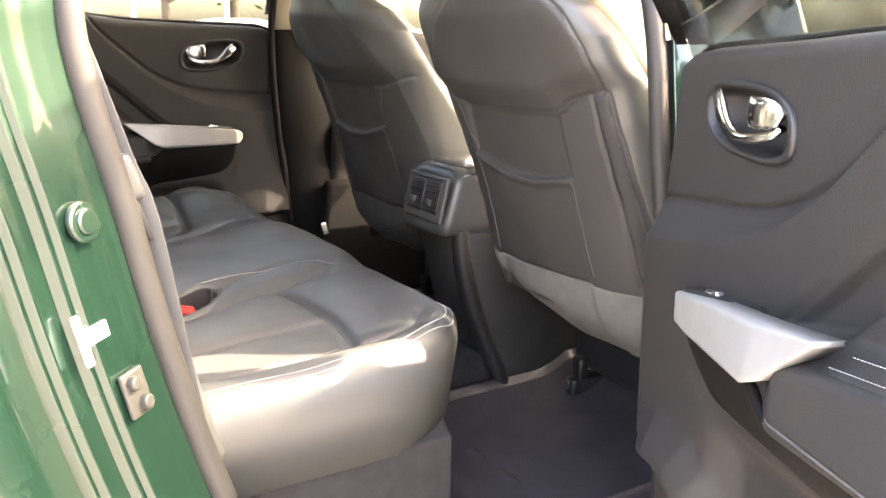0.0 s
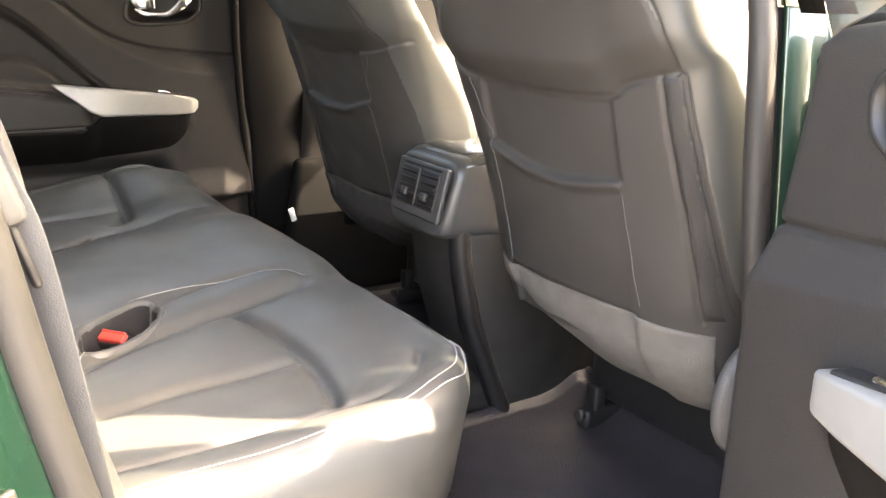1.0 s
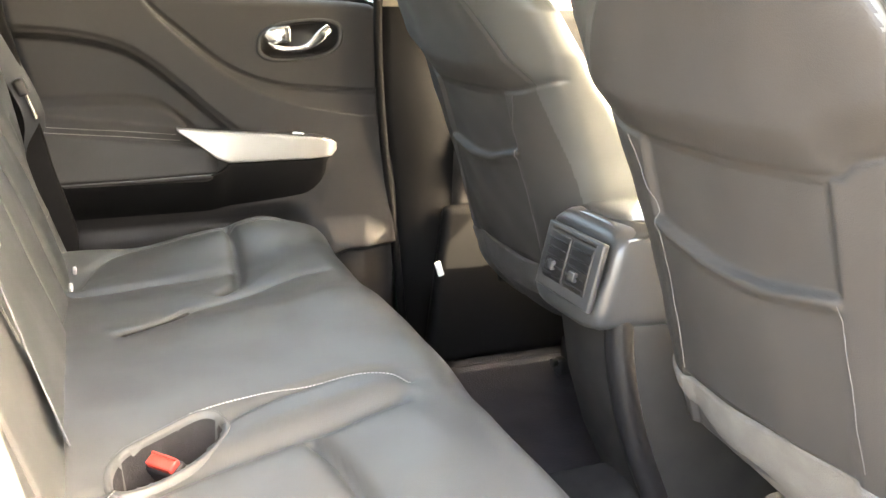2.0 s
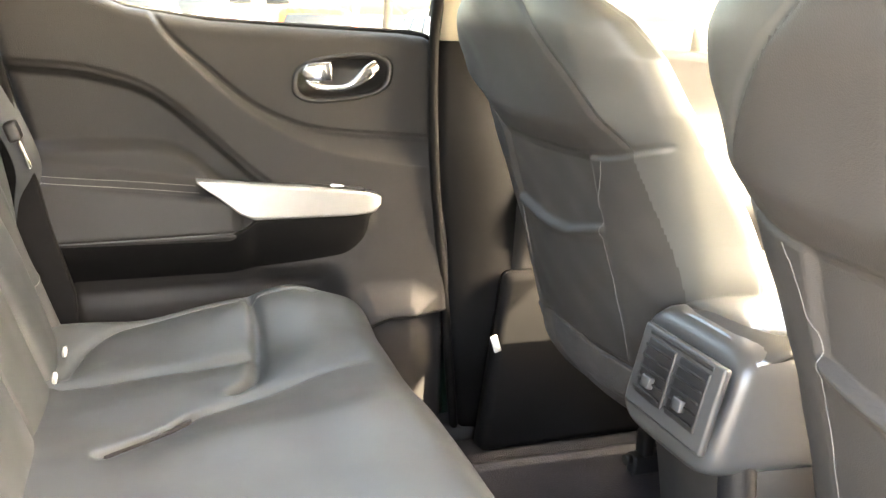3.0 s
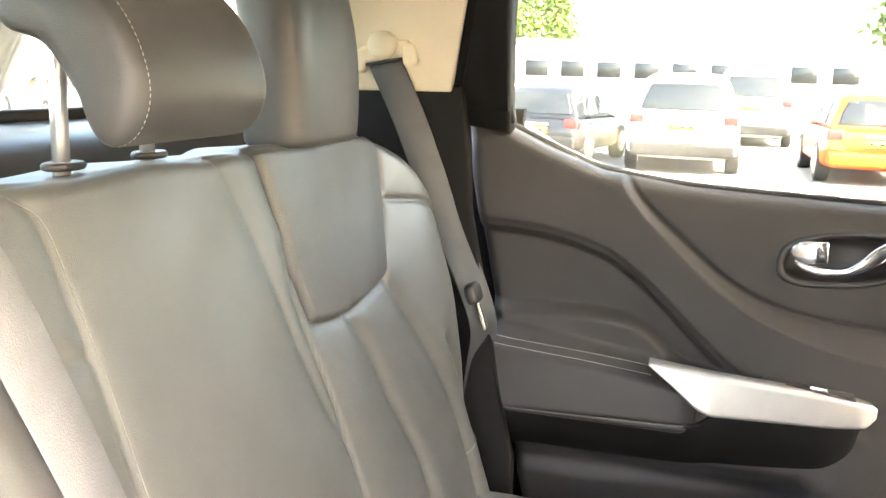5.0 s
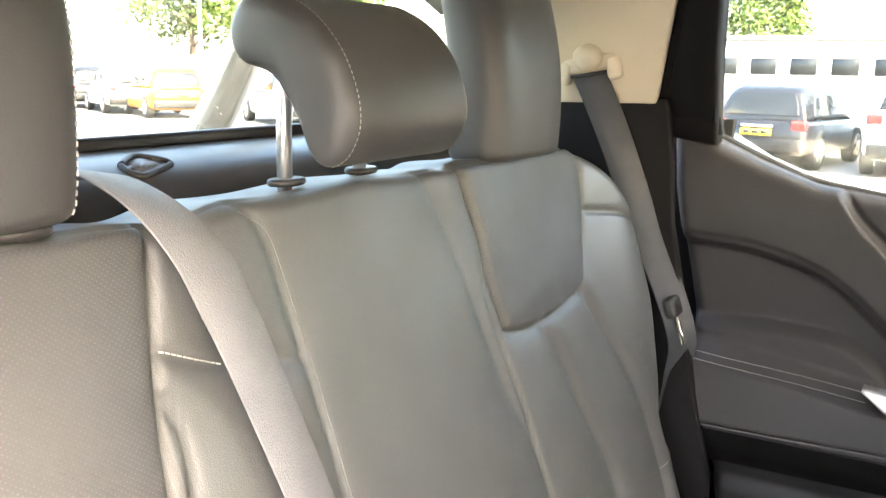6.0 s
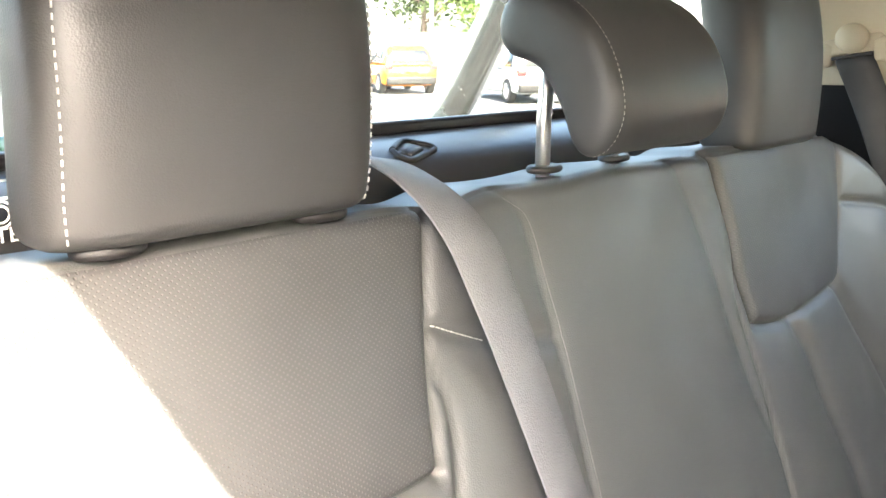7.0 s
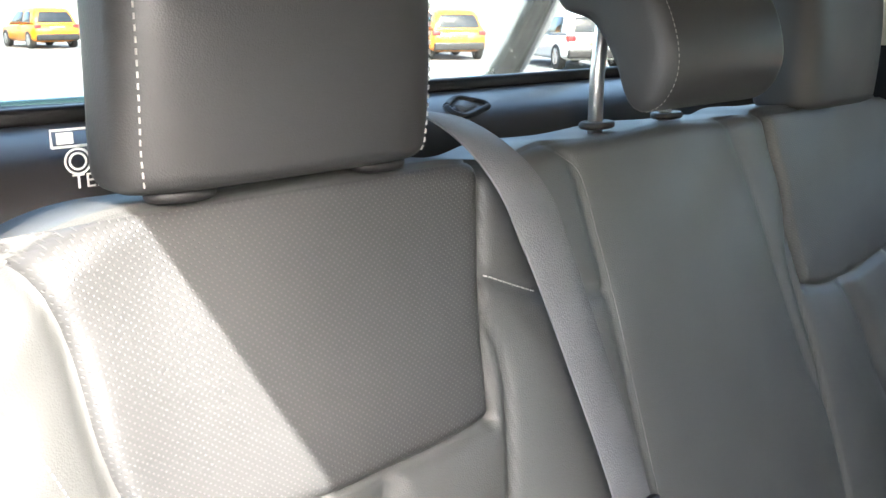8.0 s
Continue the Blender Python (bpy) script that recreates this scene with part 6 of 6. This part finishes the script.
def leaf_material():
    m = material("tree_leaves", (0.07, 0.12, 0.025), 0.6, vary=0.3, scale=0.7)
    n, l = m.node_tree.nodes, m.node_tree.links
    geo = n.new("ShaderNodeNewGeometry")
    ramp = n.new("ShaderNodeValToRGB")
    ramp.color_ramp.elements[0].color, ramp.color_ramp.elements[1].color = (0.045, 0.085, 0.018, 1), (0.12, 0.17, 0.035, 1)
    l.new(geo.outputs["Random Per Island"], ramp.inputs[0])
    l.new(ramp.outputs[0], n["Principled BSDF"].inputs["Base Color"])
    return m


LEAF = leaf_material()


def tree(x, y, h, spread, seed, label):
    rng = np.random.default_rng(seed)
    root = thing("tree", (x, y, 0), label, "tree", "trees")
    rods = [tube(spline([(0, 0, 0), (0.1, 0.05, h * 0.25), (0, 0.1, h * 0.5), (0.1, 0, h * 0.8)], 12), np.linspace(0.22, 0.05, 12) * h / 7, 8)]
    part("trunk", rods[0], BARK, root)
    tips = []
    for k in range(7):
        a = k * 2.4
        z0 = h * (0.3 + 0.07 * k)
        tip = (math.cos(a) * spread * 0.7, math.sin(a) * spread * 0.7, z0 + h * 0.2)
        part("limb", tube(spline([(0, 0.05, z0), (tip[0] * 0.5, tip[1] * 0.5, z0 + h * 0.08), tip], 8), np.linspace(0.09, 0.03, 8) * h / 7, 6), BARK, root)
        tips.append(tip)
    clumps = [np.array(t) + rng.normal(0, spread * 0.22, 3) for t in tips for _ in range(5)] + [np.array((0, 0, h * 0.85)) + rng.normal(0, spread * 0.3, 3) for _ in range(8)]
    pts = np.concatenate([c + rng.normal(0, spread * 0.15, (150, 3)) for c in clumps])
    pts[:, 2] = np.clip(pts[:, 2], h * 0.22, None)
    n = len(pts)
    a = rng.normal(size=(n, 3)); a /= np.linalg.norm(a, axis=1)[:, None]
    b = np.cross(a, rng.normal(size=(n, 3))); b /= np.linalg.norm(b, axis=1)[:, None]
    s = (0.10 + 0.10 * rng.random(n))[:, None] * h / 7
    verts = np.stack([pts - a * s, pts + b * s * 0.55, pts + a * s, pts - b * s * 0.55], 1).reshape(-1, 3)
    faces = np.arange(4 * n).reshape(-1, 4).tolist()
    tagged(part("crown", mesh_of(verts, faces, smooth=False, recalc=False), LEAF, root, "loose green leaves"), kind="stuff")
    return root


tree(11.5, 31, 8.0, 3.2, 1, "broad green tree at the edge of the car park")
tree(8.6, 29.5, 6.5, 2.4, 11, "broad green tree at the edge of the car park")
tree(16.5, 33, 8.5, 3.4, 2, "broad green tree at the edge of the car park")
tree(22.0, 31, 8.0, 3.4, 3, "broad green tree at the edge of the car park")
tree(-38.0, 50.0, 9.0, 3.8, 4, "broad green tree behind the wall")
tree(-47.0, 47.0, 9.5, 4.2, 5, "broad green tree behind the wall")
tree(-58.0, 27.0, 8.5, 3.6, 6, "broad green tree behind the wall")
tree(-59.0, 18.0, 8.0, 3.6, 7, "broad green tree behind the wall")
tree(-26.0, 60.0, 8.5, 3.8, 8, "broad green tree behind the wall")
tree(-12.0, 70.0, 8.0, 3.6, 9, "broad green tree behind the building")

# truck bed with its sports bar
bed_o = (-0.9, 0, 0.6)
bed = thing("truck_bed", bed_o, "green pickup load bed behind the cab", "truck bed")
for m in (-1, 1):
    part("side_wall", box((1.62, 0.10, 0.75), (-0.86, m * 0.80, 0.98), 0.03, 3), GREEN, bed, "green side wall", origin=bed_o)
    part("rail_cap", box((1.62, 0.13, 0.035), (-0.86, m * 0.79, 1.362), 0.012, 3), PLASTIC_BLACK, bed, "black rail cap", origin=bed_o)
part("tailgate", box((0.08, 1.60, 0.72), (-1.66, 0, 0.98), 0.03, 3), GREEN, bed, "green tailgate", origin=bed_o)
part("floor", box((1.6, 1.5, 0.05), (-0.86, 0, 0.66), 0.01, 1), PLASTIC_BLACK, bed, "black bed liner", origin=bed_o)
BAR = material("polished_bar", (0.70, 0.70, 0.68), 0.22, metal=0.9, vary=0.05)
bar = thing("sports_bar", (-0.45, 0, 1.38), "polished steel sports bar over the load bed", "sports bar")
for m in (-1, 1):
    leg = spline([(-0.60, m * 0.66, 1.385), (-0.48, m * 0.655, 1.44), (-0.34, m * 0.64, 1.62), (-0.22, m * 0.60, 1.78)], 20)
    part("leg", tube(leg, 0.038, 14), BAR, bar, origin=(-0.45, 0, 1.38))
    part("foot", box((0.16, 0.10, 0.02), (-0.60, m * 0.68, 1.388), 0.008, 2), BAR, bar, "bolted foot plate", origin=(-0.45, 0, 1.38))
    part("bolt", cylinder(0.012, 0.012, (-0.65, m * 0.68, 1.403), None, 10), STEEL, bar, "bolt head", origin=(-0.45, 0, 1.38))
part("hoop", tube(spline([(-0.22, -0.60, 1.78), (-0.20, -0.5, 1.815), (-0.20, 0.5, 1.815), (-0.22, 0.60, 1.78)], 24), 0.038, 14), BAR, bar, origin=(-0.45, 0, 1.38))
